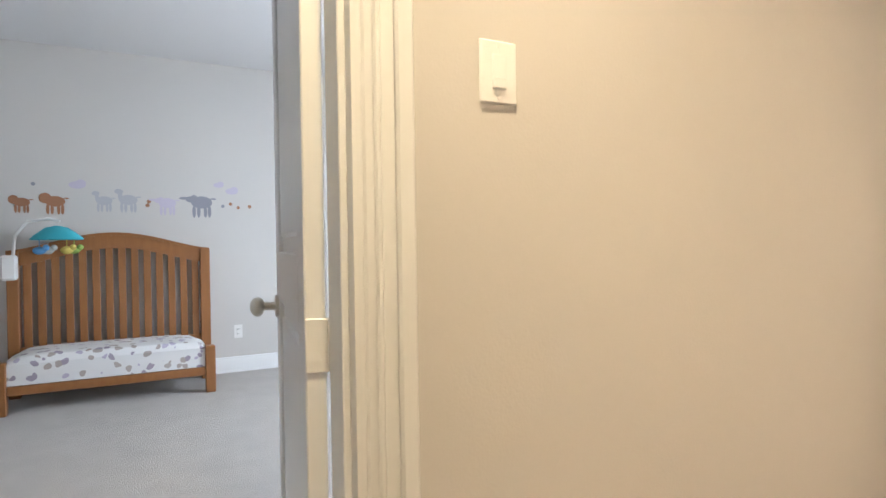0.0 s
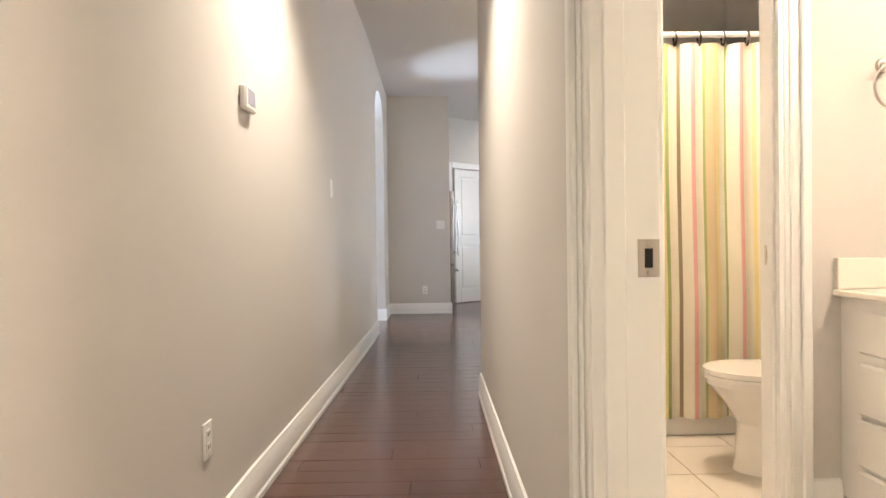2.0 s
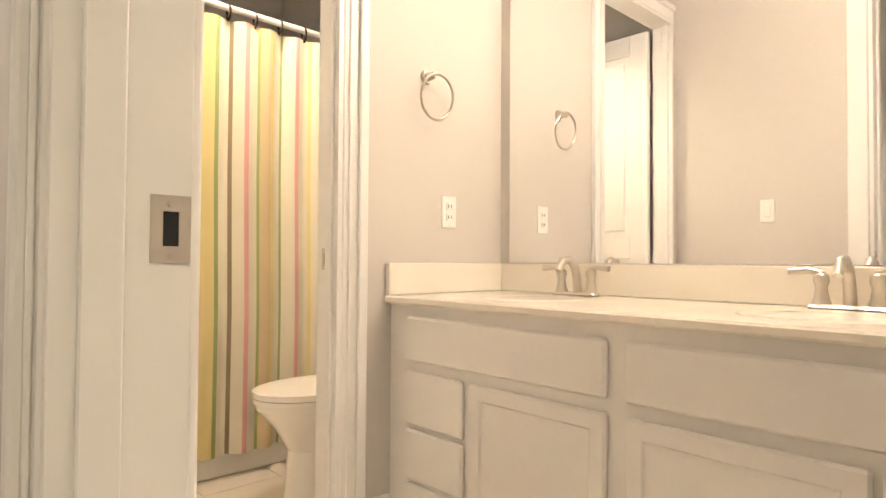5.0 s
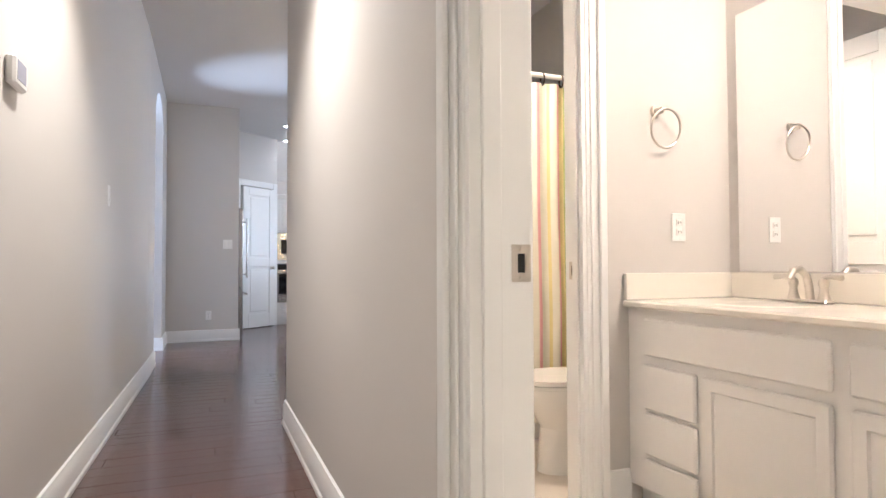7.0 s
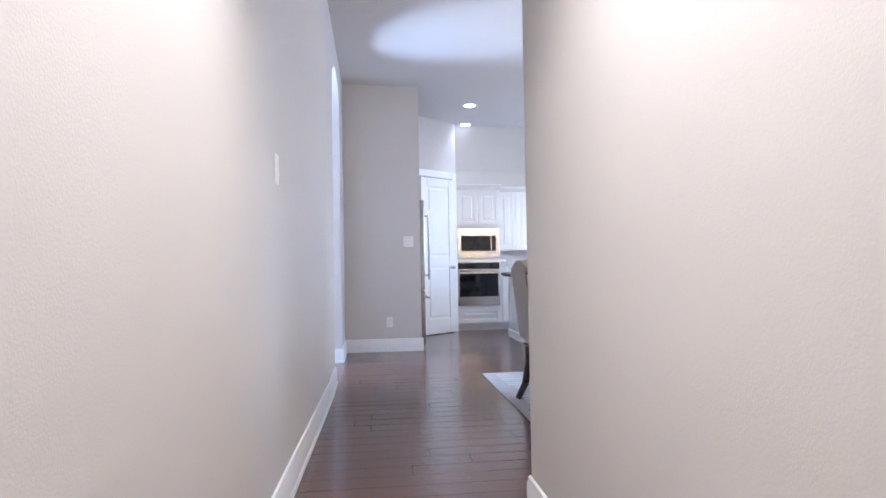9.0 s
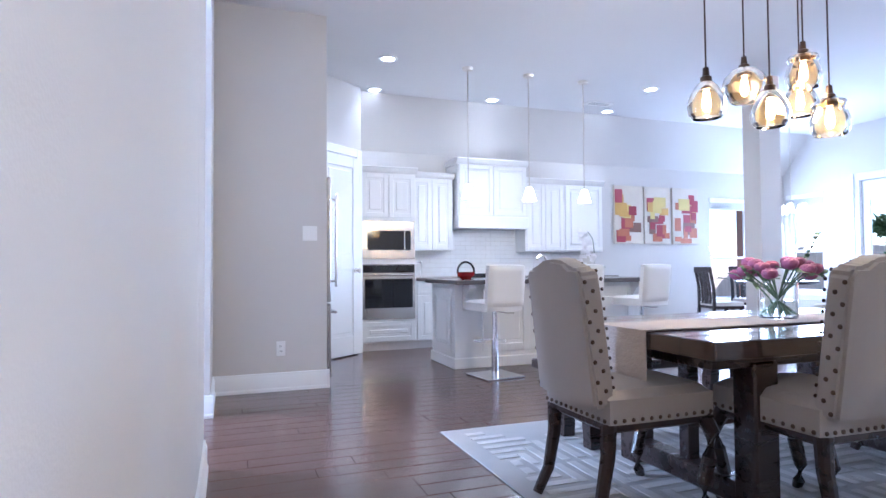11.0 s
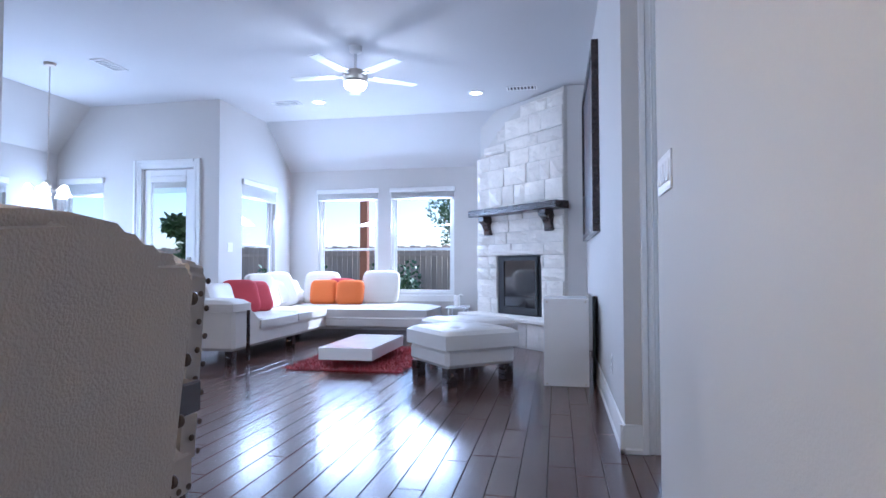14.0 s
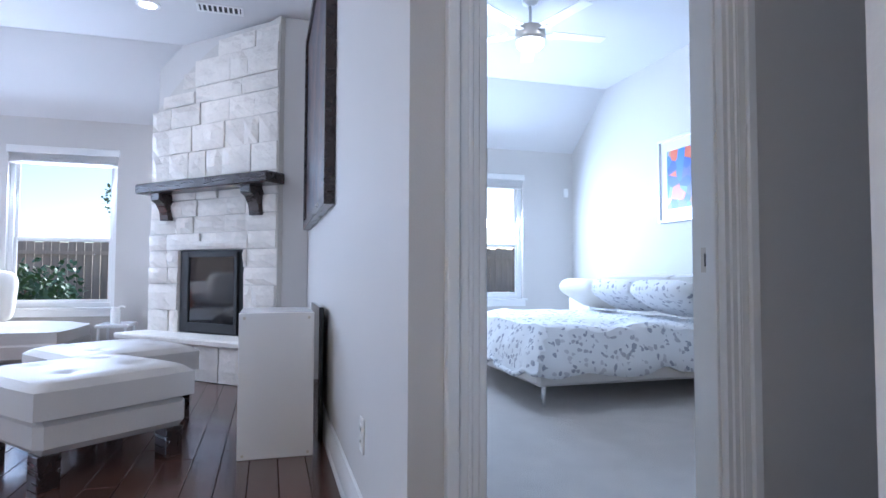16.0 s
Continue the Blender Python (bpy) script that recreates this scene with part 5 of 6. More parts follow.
# ---------------------------------------------------------------- living room
FP = pose(10.36, 5.71, 0, 0, 0, 225)
bm = nb()
prism(bm, [(10.36, 5.71), (9.215, 4.565), (9.215, 4.362), (10.918, 4.362), (10.918, 5.71)], 0, H - 0.004, "z")
solid("wall_chimney_breast", bm, WALL, "greige chimney breast across the corner")
fp = thing("fireplace", "cream limestone corner fireplace with a raised hearth", "fireplace")
fp.matrix_world = FP


def stone_top(x):
    return 2.37 + 0.62 * math.sin(min(1.0, x / 1.25) * math.pi / 2)


bm = nb()
out = [(0.0, 0.3), (0.42, 0.3), (0.42, 1.10), (1.24, 1.10), (1.24, 0.3), (1.62, 0.3), (1.62, 3.02)] + [(1.62 * (1 - i / 12), min(3.02, stone_top(1.62 * (1 - i / 12)))) for i in range(1, 13)]
prism(bm, out, -0.055, -0.002, "y")
part("mortar_bed", bm, MORTAR, fp)
rnd = random.Random(21)


def rough_block(x0, x1, y0, y1, z0, z1):
    bm = nb()
    box(bm, x0, y0, z0, x1, y1, z1)
    bmesh.ops.subdivide_edges(bm, edges=[e for e in bm.edges if abs(e.verts[0].co.y - y0) < 1e-5 and abs(e.verts[1].co.y - y0) < 1e-5], cuts=2, use_grid_fill=True)
    for v in bm.verts:
        if abs(v.co.y - y0) < 1e-5:
            edge = min(v.co.x - x0, x1 - v.co.x, v.co.z - z0, z1 - v.co.z) < 1e-4
            v.co.y += rnd.uniform(0.012, 0.02) if edge else rnd.uniform(-0.012, 0.008)
    return bm


z = 0.34
while z < 2.95:
    h = rnd.choice((0.15, 0.2, 0.24, 0.28))
    if z < 1.08 < z + h + 0.06:
        h = 1.085 - z
    x = 0.004
    while x < 1.61:
        w = min(rnd.uniform(0.16, 0.46), 1.616 - x)
        if 1.616 - x - w < 0.12:
            w = 1.616 - x
        segs = [(x, x + w)]
        if z < 1.08:
            segs = [(a, b) for a, b in ((x, min(x + w, 0.42)), (max(x, 1.24), x + w)) if b - a > 0.03]
        for a, b in segs:
            ztop = min(z + h, stone_top(min(a, b)) + 0.03, 3.02)
            if ztop - z > 0.05:
                part("stone", rough_block(a + 0.004, b - 0.004, -0.085 + rnd.uniform(-0.012, 0.012), -0.05, z + 0.004, ztop - 0.004), STONE, fp, soft=False)
        x += w
    z += h
part("lintel_stone", rough_block(0.36, 1.30, -0.105, -0.05, 1.09, 1.16), STONE, fp, soft=False)
part("hearth_core", box(nb(), 0.03, -0.33, 0.0, 1.6, -0.05, 0.29), MORTAR, fp)
for k in range(5):
    part("hearth_stone", rough_block(0.01 + k * 0.32, 0.32 + k * 0.32, -0.36, -0.32, 0.005, 0.285), STONE, fp, soft=False)
part("hearth_slab", box(nb(), -0.02, -0.39, 0.29, 1.64, -0.056, 0.345, 0.012), STONE, fp)
fb = part("firebox", box(nb(), 0.43, -0.05, 0.346, 1.23, -0.003, 1.08), BLACK, fp)
bm = nb()
for a, b, c, d in ((0.53, 0.36, 0.565, 1.06), (1.145, 0.36, 1.18, 1.06), (0.565, 1.02, 1.145, 1.06), (0.565, 0.36, 1.145, 0.44)):
    box(bm, a, -0.075, b, c, -0.05, d, 0.003)
part("firebox_frame", bm, BLACK, fp)
part("glass", box(nb(), 0.565, -0.062, 0.44, 1.145, -0.058, 1.02), BLACKGLASS, fp)
mt = thing("mantel_shelf", "dark stained wooden mantel on two corbels", "mantel")
mt.matrix_world = FP
part("beam", box(nb(), 0.06, -0.27, 1.60, 1.70, -0.06, 1.69, 0.01), DARKWOOD, mt)
for x in (0.22, 1.36):
    bm = nb()
    prism(bm, [(-0.06, 1.36), (-0.06, 1.60), (-0.22, 1.60), (-0.22, 1.54), (-0.17, 1.51), (-0.13, 1.44), (-0.12, 1.36)], x, x + 0.11, "x")
    part("corbel", bm, DARKWOOD, mt)


def sofa():
    s = thing("sectional_sofa", "white leather sectional sofa with dark feet and chaise", "sofa")
    # long run under the patio window
    bm = nb()
    box(bm, 7.50, 7.72, 0.14, 10.75, 8.62, 0.34, 0.03)
    box(bm, 9.78, 6.33, 0.14, 10.75, 7.75, 0.30, 0.03)
    part("base", bm, LEATHER, s)
    part("arm", box(nb(), 7.48, 7.70, 0.14, 7.74, 8.66, 0.54, 0.03), LEATHER, s)
    bm = nb()
    cushion(bm, 0.34, 1.0, 0.12, pose(7.62, 8.18, 0.52), 0.4)
    part("arm_pad", bm, LEATHER, s)
    bm = nb()
    prism(bm, [(7.72, 0.30), (7.72, 0.60), (7.86, 0.50), (7.98, 0.42), (8.15, 0.40), (8.15, 0.30)], 7.72, 8.6, "y")
    part("arm_slope", bm, LEATHER, s)
    part("wood_trim", box(nb(), 7.735, 7.69, 0.02, 7.765, 7.72, 0.56, 0.004), DARKWOOD, s)
    for x0, x1 in ((8.0, 8.9), (8.9, 9.78)):
        bm = nb()
        cushion(bm, x1 - x0, 0.74, 0.12, pose((x0 + x1) / 2, 8.06, 0.31), 0.3)
        part("seat_cushion", bm, LEATHER, s)
    bm = nb()
    cushion(bm, 0.96, 2.25, 0.14, pose(10.27, 7.44, 0.285), 0.3)
    part("chaise_cushion", bm, LEATHER, s)
    part("back_frame", box(nb(), 7.74, 8.44, 0.30, 10.72, 8.66, 0.62, 0.04), LEATHER, s)
    for x in (8.35, 9.15, 9.9):
        bm = nb()
        cushion(bm, 0.8, 0.36, 0.16, pose(x, 8.42, 0.57, 68, 0, 0), 0.5)
        part("back_cushion", bm, LEATHER, s)
    part("back_frame", box(nb(), 10.60, 7.2, 0.30, 10.80, 8.6, 0.56, 0.04), LEATHER, s)
    for x, y in ((7.56, 8.55), (7.56, 7.78), (8.9, 7.80), (9.86, 6.42), (10.6, 6.42), (10.6, 8.5)):
        part("foot", box(nb(), x - 0.04, y - 0.04, 0, x + 0.04, y + 0.04, 0.14, 0.004), DARKWOOD, s)


sofa()


def throw(mat, x, y, z, w, turn, lean, label):
    bm = nb()
    pillow(bm, w, w * 0.92, 0.15, Matrix.Identity(4))
    p = tagged(part("throw_pillow", bm, mat), label, "pillow")
    smooth(p.data, 60)
    p.matrix_world = pose(x, y, z, lean, 0, turn)


throw(ORANGE, 10.25, 7.95, 0.41, 0.40, -80, -18, "orange square throw pillow on the sofa")
throw(ORANGE, 10.23, 7.56, 0.41, 0.40, -86, -18, "orange square throw pillow on the sofa")
throw(REDCLOTH, 10.40, 7.75, 0.41, 0.42, -84, -16, "dark red throw pillow behind orange ones")
throw(REDCLOTH, 8.55, 8.20, 0.42, 0.44, -30, -22, "red square throw pillow on the sofa")
throw(REDCLOTH, 8.85, 8.17, 0.42, 0.42, -24, -25, "red square throw pillow on the sofa")
throw(CREAM, 10.50, 7.20, 0.41, 0.56, -86, -20, "large cream back pillow by the window")
throw(CREAM, 10.52, 8.10, 0.41, 0.54, -80, -20, "large cream back pillow by the window")
throw(CREAM, 9.25, 8.27, 0.42, 0.52, -10, -22, "large cream back pillow on the sofa")
throw(CREAM, 9.75, 8.27, 0.42, 0.54, -12, -22, "large cream back pillow on the sofa")

# ottomans
o = thing("ottoman", "white tufted leather ottoman on dark block feet", "ottoman", group="pair of ottomans")
part("base", box(nb(), -0.33, -0.33, 0.14, 0.33, 0.33, 0.29, 0.03), LEATHER, o)
bm = nb()
cushion(bm, 0.72, 0.72, 0.16, pose(0, 0, 0.29), 0.3, 24)
for v in bm.verts:
    if v.co.z > 0.34:
        for tx in (-0.16, 0.16):
            for ty in (-0.16, 0.16):
                d2 = (v.co.x - tx) ** 2 + (v.co.y - ty) ** 2
                v.co.z -= 0.03 * math.exp(-d2 / 0.0018)
part("cushion", bm, LEATHER, o)
for x in (-0.16, 0.16):
    for y in (-0.16, 0.16):
        part("button", ball(nb(), (x, y, 0.425), 0.014, (1, 1, 0.5), 10), LEATHER, o)
for x in (-0.27, 0.27):
    for y in (-0.27, 0.27):
        part("foot", box(nb(), x - 0.045, y - 0.045, 0, x + 0.045, y + 0.045, 0.14, 0.004), DARKWOOD, o)
o.matrix_world = pose(7.36, 5.50, 0, 0, 0, 40)
copy_thing(o, pose(8.16, 5.56, 0, 0, 0, 38))

ct = thing("coffee_table", "low white lacquered slab coffee table on the rug", "table")
part("slab", box(nb(), 7.50, 6.34, 0.09, 8.60, 6.86, 0.205, 0.006), WHITEGLOSS, ct)
part("plinth", box(nb(), 7.85, 6.46, 0.03, 8.45, 6.74, 0.088), DARKWOOD, ct)
rg = thing("shag_rug", "small red shag rug under the coffee table", "rug")
part("backing", box(nb(), 7.46, 6.07, 0.001, 9.0, 7.15, 0.012), REDSHAG, rg)
bm = nb()
rnd = random.Random(5)
for k in range(9000):
    x, y = rnd.uniform(7.43, 9.03), rnd.uniform(6.04, 7.18)
    a = rnd.uniform(0, 6.283)
    dx, dy, l = math.cos(a) * 0.02, math.sin(a) * 0.02, rnd.uniform(0.025, 0.045)
    vs = [bm.verts.new(p) for p in ((x - dy * 0.25, y + dx * 0.25, 0.008), (x + dy * 0.25, y - dx * 0.25, 0.008), (x + dx, y + dy, l))]
    bm.faces.new(vs)
tagged(part("shag_pile", bm, REDSHAG, rg, soft=False), kind="stuff")

cb = thing("white_box_cabinet", "plain white laminate box cabinet against the wall", "cabinet")
part("body", box(nb(), 7.13, 4.45, 0.0, 7.60, 4.80, 0.69, 0.003), WHITEGLOSS, cb)
for y in (4.475, 4.775):
    for z in (0.02, 0.665):
        part("screw_cap", cyl(nb(), (7.13, y, z), (7.127, y, z), 0.007, n=10), NICKEL, cb)
tagged(part("flat_panel", box(nb(), 7.35, 4.385, 0.0, 7.95, 4.41, 0.70, 0.003), BLACKGLASS), "black panel standing between cabinet and wall", "panel")
sd = thing("side_table", "small white side table near the fireplace", "table", (10.45, 6.05, 0))
part("tabletop", box(nb(), -0.2, -0.14, 0.37, 0.2, 0.14, 0.40, 0.004), WHITEGLOSS, sd)
for x in (-0.17, 0.17):
    for y in (-0.11, 0.11):
        part("leg", cyl(nb(), (x, y, 0), (x, y, 0.37), 0.014), WHITEGLOSS, sd)
jr = thing("white_jug", "small white ceramic jug on the side table", "jug", (10.40, 6.05, 0.40))
part("body", lathe(nb(), [(0, 0), (0.04, 0), (0.042, 0.12), (0.036, 0.15), (0, 0.15)]), PORCELAIN, jr)
part("spout", tube(nb(), [(0, 0, 0.14), (0.0, -0.05, 0.16), (0, -0.08, 0.15)], 0.012), PORCELAIN, jr)

# ---------------------------------------------------------------- bathroom
v = thing("bathroom_vanity", "long white bathroom vanity with raised-panel doors", "vanity")
VX0, VXB = 2.145, 2.718
part("body", box(nb(), VX0 + 0.02, 0.64, 0.09, VXB, 2.488, 0.783), CABINET, v)
part("toe_kick", box(nb(), VX0 + 0.08, 0.64, 0.0, VXB, 2.488, 0.089), CABINET, v)


def vanity_front(name, y1, y0, z0, z1):
    """One front of the vanity, lying on the carcass: a bevelled slab, with a sunk moulding on doors."""
    w, h = y1 - y0, z1 - z0
    bm = nb()
    box(bm, 0, -0.02, 0, w, 0, h, 0.006)
    if name == "door":
        face = min(bm.faces, key=lambda f: f.calc_center_median().y)
        bmesh.ops.inset_individual(bm, faces=[face], thickness=0.05)
        bmesh.ops.inset_individual(bm, faces=[face], thickness=0.008, depth=-0.007)
        bmesh.ops.inset_individual(bm, faces=[face], thickness=0.022, depth=0.006)
    bmesh.ops.transform(bm, matrix=pose(VX0 + 0.02, y1, z0, 0, 0, -90), verts=bm.verts[:])
    part(name, bm, CABINET, v)


vanity_front("drawer_front", 2.385, 1.655, 0.605, 0.745)
vanity_front("drawer_front", 1.605, 0.67, 0.605, 0.745)
for z0, z1 in ((0.402, 0.572), (0.23, 0.387), (0.10, 0.215)):
    vanity_front("drawer_front", 2.385, 2.13, z0, z1)
vanity_front("door", 2.10, 1.655, 0.10, 0.572)
vanity_front("door", 1.605, 1.145, 0.10, 0.572)
vanity_front("door", 1.13, 0.67, 0.10, 0.572)
vt = thing("countertop", "cream cultured marble vanity top with backsplash", "countertop")
part("slab", box(nb(), VX0 - 0.012, 0.63, 0.784, VXB, 2.488, 0.810, 0.006), MARBLE, vt)
part("side_splash", box(nb(), VX0 - 0.005, 2.468, 0.811, VXB, 2.488, 0.918, 0.003), MARBLE, vt)
part("backsplash", box(nb(), VXB - 0.02, 0.63, 0.811, VXB, 2.467, 0.918, 0.003), MARBLE, vt)
for y in (2.06, 1.28):
    part("basin_rim", lathe(nb(), [(0.12, 0.812), (0.15, 0.815), (0.17, 0.811)], (2.40, y, 0), 30), MARBLE, vt)
    f = thing("basin_faucet", "brushed nickel two-handle basin faucet on the vanity", "faucet", (2.62, y, 0.811), group="basin faucets")
    part("base", box(nb(), -0.028, -0.085, 0, 0.028, 0.085, 0.012, 0.006), NICKEL, f)
    part("spout", tube(nb(), [(0.01, 0, 0.01), (0.004, 0, 0.06), (-0.008, 0, 0.098), (-0.04, 0, 0.122), (-0.075, 0, 0.118), (-0.10, 0, 0.085)], 0.015, 14, 0.011), NICKEL, f)
    for s in (-1, 1):
        part("handle", lathe(nb(), [(0.024, 0.01), (0.017, 0.028), (0.013, 0.055), (0.018, 0.07), (0.016, 0.085), (0.0, 0.095)], (0, s * 0.058, 0), 18), NICKEL, f)
        part("lever", tube(nb(), [(0, s * 0.052, 0.088), (-0.004, s * 0.085, 0.096), (-0.006, s * 0.13, 0.092)], 0.007, 10, 0.010), NICKEL, f)
mr = thing("vanity_mirror", "large frameless mirror above the vanity", "mirror")
part("mirror_glass", box(nb(), 2.711, 0.68, 0.921, 2.717, 2.435, 2.03, 0.001), MIRROR, mr)
for y in (0.95, 2.1):
    part("clip", box(nb(), 2.706, y - 0.012, 2.02, 2.719, y + 0.012, 2.045), CHROME, mr)
vl = thing("vanity_light", "nickel vanity light bar with opal shades, lit", "wall light", (2.69, 1.45, 2.24))
part("bar", box(nb(), -0.01, -0.4, -0.03, 0.03, 0.4, 0.03, 0.005), NICKEL, vl)
for y in (-0.3, 0, 0.3):
    part("shade", lathe(nb(), [(0.02, 0.0), (0.05, -0.06), (0.06, -0.11), (0.055, -0.11), (0.02, -0.01)], (-0.08, y, 0.05), 18), SHADE, vl)
    part("arm", cyl(nb(), (0, y, 0), (-0.08, y, 0.05), 0.008), NICKEL, vl)
lamp("POINT", "vanity_lamp", pose(2.46, 1.45, 2.10), 22, WARM, radius=0.14)
tr = thing("towel_ring", "brushed nickel towel ring on the wall", "towel ring", (2.315, 2.488, 1.585))
part("post", cyl(cyl(nb(), (0, 0, 0), (0, -0.010, 0), 0.027, 0.022), (0, -0.01, 0), (0, -0.052, 0), 0.017, 0.013), NICKEL, tr)
part("ring", tube(nb(), [(0.075 * math.sin(a) + 0.012, -0.048 - 0.01 * math.cos(a), -0.078 + 0.078 * math.cos(a)) for a in [6.28318 * i / 36 for i in range(37)]], 0.0055), NICKEL, tr)

to = thing("toilet", "white porcelain toilet with its lid closed", "toilet", (2.20, 2.95, 0))
bm = nb()
for k, (z, a, b, cx) in enumerate(((0, 0.20, 0.115, 0.02), (0.05, 0.19, 0.11, 0.02), (0.2, 0.16, 0.10, 0.0), (0.30, 0.20, 0.14, -0.02), (0.37, 0.255, 0.18, -0.03), (0.395, 0.26, 0.183, -0.03))):
    ring = [bm.verts.new((cx + a * math.cos(6.28318 * i / 28), b * math.sin(6.28318 * i / 28), z)) for i in range(28)]
    if k:
        for i in range(28):
            bm.faces.new((prev[i], prev[(i + 1) % 28], ring[(i + 1) % 28], ring[i]))
    prev = ring
bm.faces.new(prev)
part("bowl", bm, PORCELAIN, to)
for nm, z0, z1 in (("seat", 0.397, 0.412), ("lid", 0.415, 0.436)):
    bm = nb()
    prism(bm, [(-0.03 + 0.268 * math.cos(6.28318 * i / 28), 0.188 * math.sin(6.28318 * i / 28)) for i in range(28)], z0, z1, "z")
    part(nm, bm, PORCELAIN, to)
part("tank", box(nb(), 0.22, -0.22, 0.36, 0.43, 0.22, 0.72, 0.02), PORCELAIN, to)
part("tank_lid", box(nb(), 0.21, -0.23, 0.722, 0.44, 0.23, 0.75, 0.008), PORCELAIN, to)

tagged(part("bathtub", box(box(nb(), 1.167, 3.40, -0.006, 2.648, 3.46, 0.40, 0.01), 1.167, 3.46, -0.006, 2.648, 4.19, 0.12), PORCELAIN), "white bathtub behind the shower curtain", "bathtub")
CY = 3.355
cu = thing("shower_curtain", "striped cream, pink and green shower curtain", "curtain")
CUR = [material(n, c, 0.85, vary=0.06, scale=6, grain=220, bump=0.25) for n, c in (("curtain_cream", (0.70, 0.66, 0.54)), ("curtain_yellow", (0.68, 0.58, 0.27)), ("curtain_pink", (0.70, 0.36, 0.36)), ("curtain_green", (0.30, 0.36, 0.14)), ("curtain_tan", (0.56, 0.45, 0.27)), ("curtain_brown", (0.25, 0.20, 0.12)))]
order = (0, 1, 0, 2, 1, 3, 0, 5, 0, 2, 0, 3, 4, 1, 0, 3, 0, 2)
wid = (0.05, 0.015, 0.04, 0.022, 0.045, 0.012, 0.045, 0.02, 0.04, 0.01, 0.05, 0.02)
x, k = 1.18, 0


def fold(x):
    return CY + 0.016 * math.sin(x * 52) + 0.012 * math.sin(x * 23 + 1)


while x < 2.62:
    w = wid[k % 12]
    bm = nb()
    n = max(2, int(w / 0.008))
    cols = []
    for i in range(n + 1):
        xx = x + w * i / n
        cols.append([bm.verts.new((xx + 0.006 * math.sin(zz * 3), CY + (fold(xx) - CY) * (1.1 - 0.2 * zz / 2), zz)) for zz in (0.10, 0.7, 1.3, 1.8, 1.955)])
    for a, b in zip(cols, cols[1:]):
        for j in range(4):
            bm.faces.new((a[j], b[j], b[j + 1], a[j + 1]))
    part("stripe", bm, CUR[order[k % 18]], cu)
    x += w
    k += 1
rd = thing("curtain_rod", "white curtain rod with grey rings", "curtain rod")
part("rod", cyl(nb(), (1.166, CY, 2.0), (2.649, CY, 2.0), 0.014), PLASTIC, rd)
for i in range(12):
    part("ring", tube(nb(), [(1.23 + i * 0.12, CY + 0.02 * math.sin(a), 1.98 + 0.033 * math.cos(a)) for a in [6.283 * q / 12 for q in range(13)]], 0.005, 6), BRONZE, rd)

# ---------------------------------------------------------------- nursery
cr = thing("toddler_bed", "honey oak crib made up as a toddler bed", "crib")
CX = -4.40
cr.matrix_world = pose(0, -0.935, 0)
bm = nb()
top = [(0.03 + 1.37 * i / 24, 1.07 + 0.13 * math.sin(math.pi * i / 24) ** 1.5) for i in range(25)]
prism(bm, [(y, z - 0.10) for y, z in reversed(top)] + top, CX - 0.03, CX + 0.03, "x")
part("arched_rail", bm, CRIBWOOD, cr)
bm = nb()
prism(bm, [(y, z) for y, z in reversed(top)] + [(y, z + 0.022) for y, z in top], CX - 0.045, CX + 0.05, "x")
part("cap_moulding", bm, CRIBWOOD, cr)
part("bottom_rail", box(nb(), CX - 0.02, 0.10, 0.30, CX + 0.02, 1.33, 0.38, 0.004), CRIBWOOD, cr)
for i in range(14):
    y = 0.15 + i * 0.088
    part("slat", box(nb(), CX - 0.012, y - 0.026, 0.36, CX + 0.012, y + 0.026, 1.10, 0.003), CRIBWOOD, cr)
for y in (0.03, 1.33):
    part("post", box(nb(), CX - 0.04, y, 0.012, CX + 0.05, y + 0.075, 1.09, 0.006), CRIBWOOD, cr)
for y in (0.03, 1.31):
    part("front_leg", box(nb(), -3.90, y, 0.012, -3.83, y + 0.07, 0.36, 0.006), CRIBWOOD, cr)
    part("side_rail", box(nb(), CX + 0.05, y + 0.02, 0.16, -3.90, y + 0.05, 0.24, 0.004), CRIBWOOD, cr)
part("front_rail", box(nb(), -3.88, 0.10, 0.14, -3.845, 1.31, 0.20, 0.004), CRIBWOOD, cr)
ms = tagged(part("crib_mattress", cushion(nb(), 0.52, 1.25, 0.20, pose(-4.11, -0.235, 0.205), 0.3), CRIBSHEET), "crib mattress with animal print sheet", "mattress")
mo = thing("crib_mobile", "turquoise crib mobile with plush animals on a white arm", "mobile", (-4.30, -0.875, 0.98))
part("clamp", box(nb(), -0.03, -0.05, -0.10, 0.05, 0.05, 0.08, 0.015), PLASTIC, mo)
part("arm", tube(nb(), [(0, 0.02, 0.05), (0.02, 0.04, 0.22), (0.05, 0.12, 0.32), (0.08, 0.25, 0.34), (0.1, 0.32, 0.32)], 0.011), PLASTIC, mo)
TURQ = material("turquoise_plush", (0.05, 0.42, 0.50), 0.9, vary=0.1, grain=200, bump=0.3)
part("canopy", lathe(nb(), [(0, 0.29), (0.07, 0.275), (0.14, 0.22), (0.17, 0.19), (0.16, 0.185), (0, 0.2)], (0.1, 0.30, 0), 20), TURQ, mo)
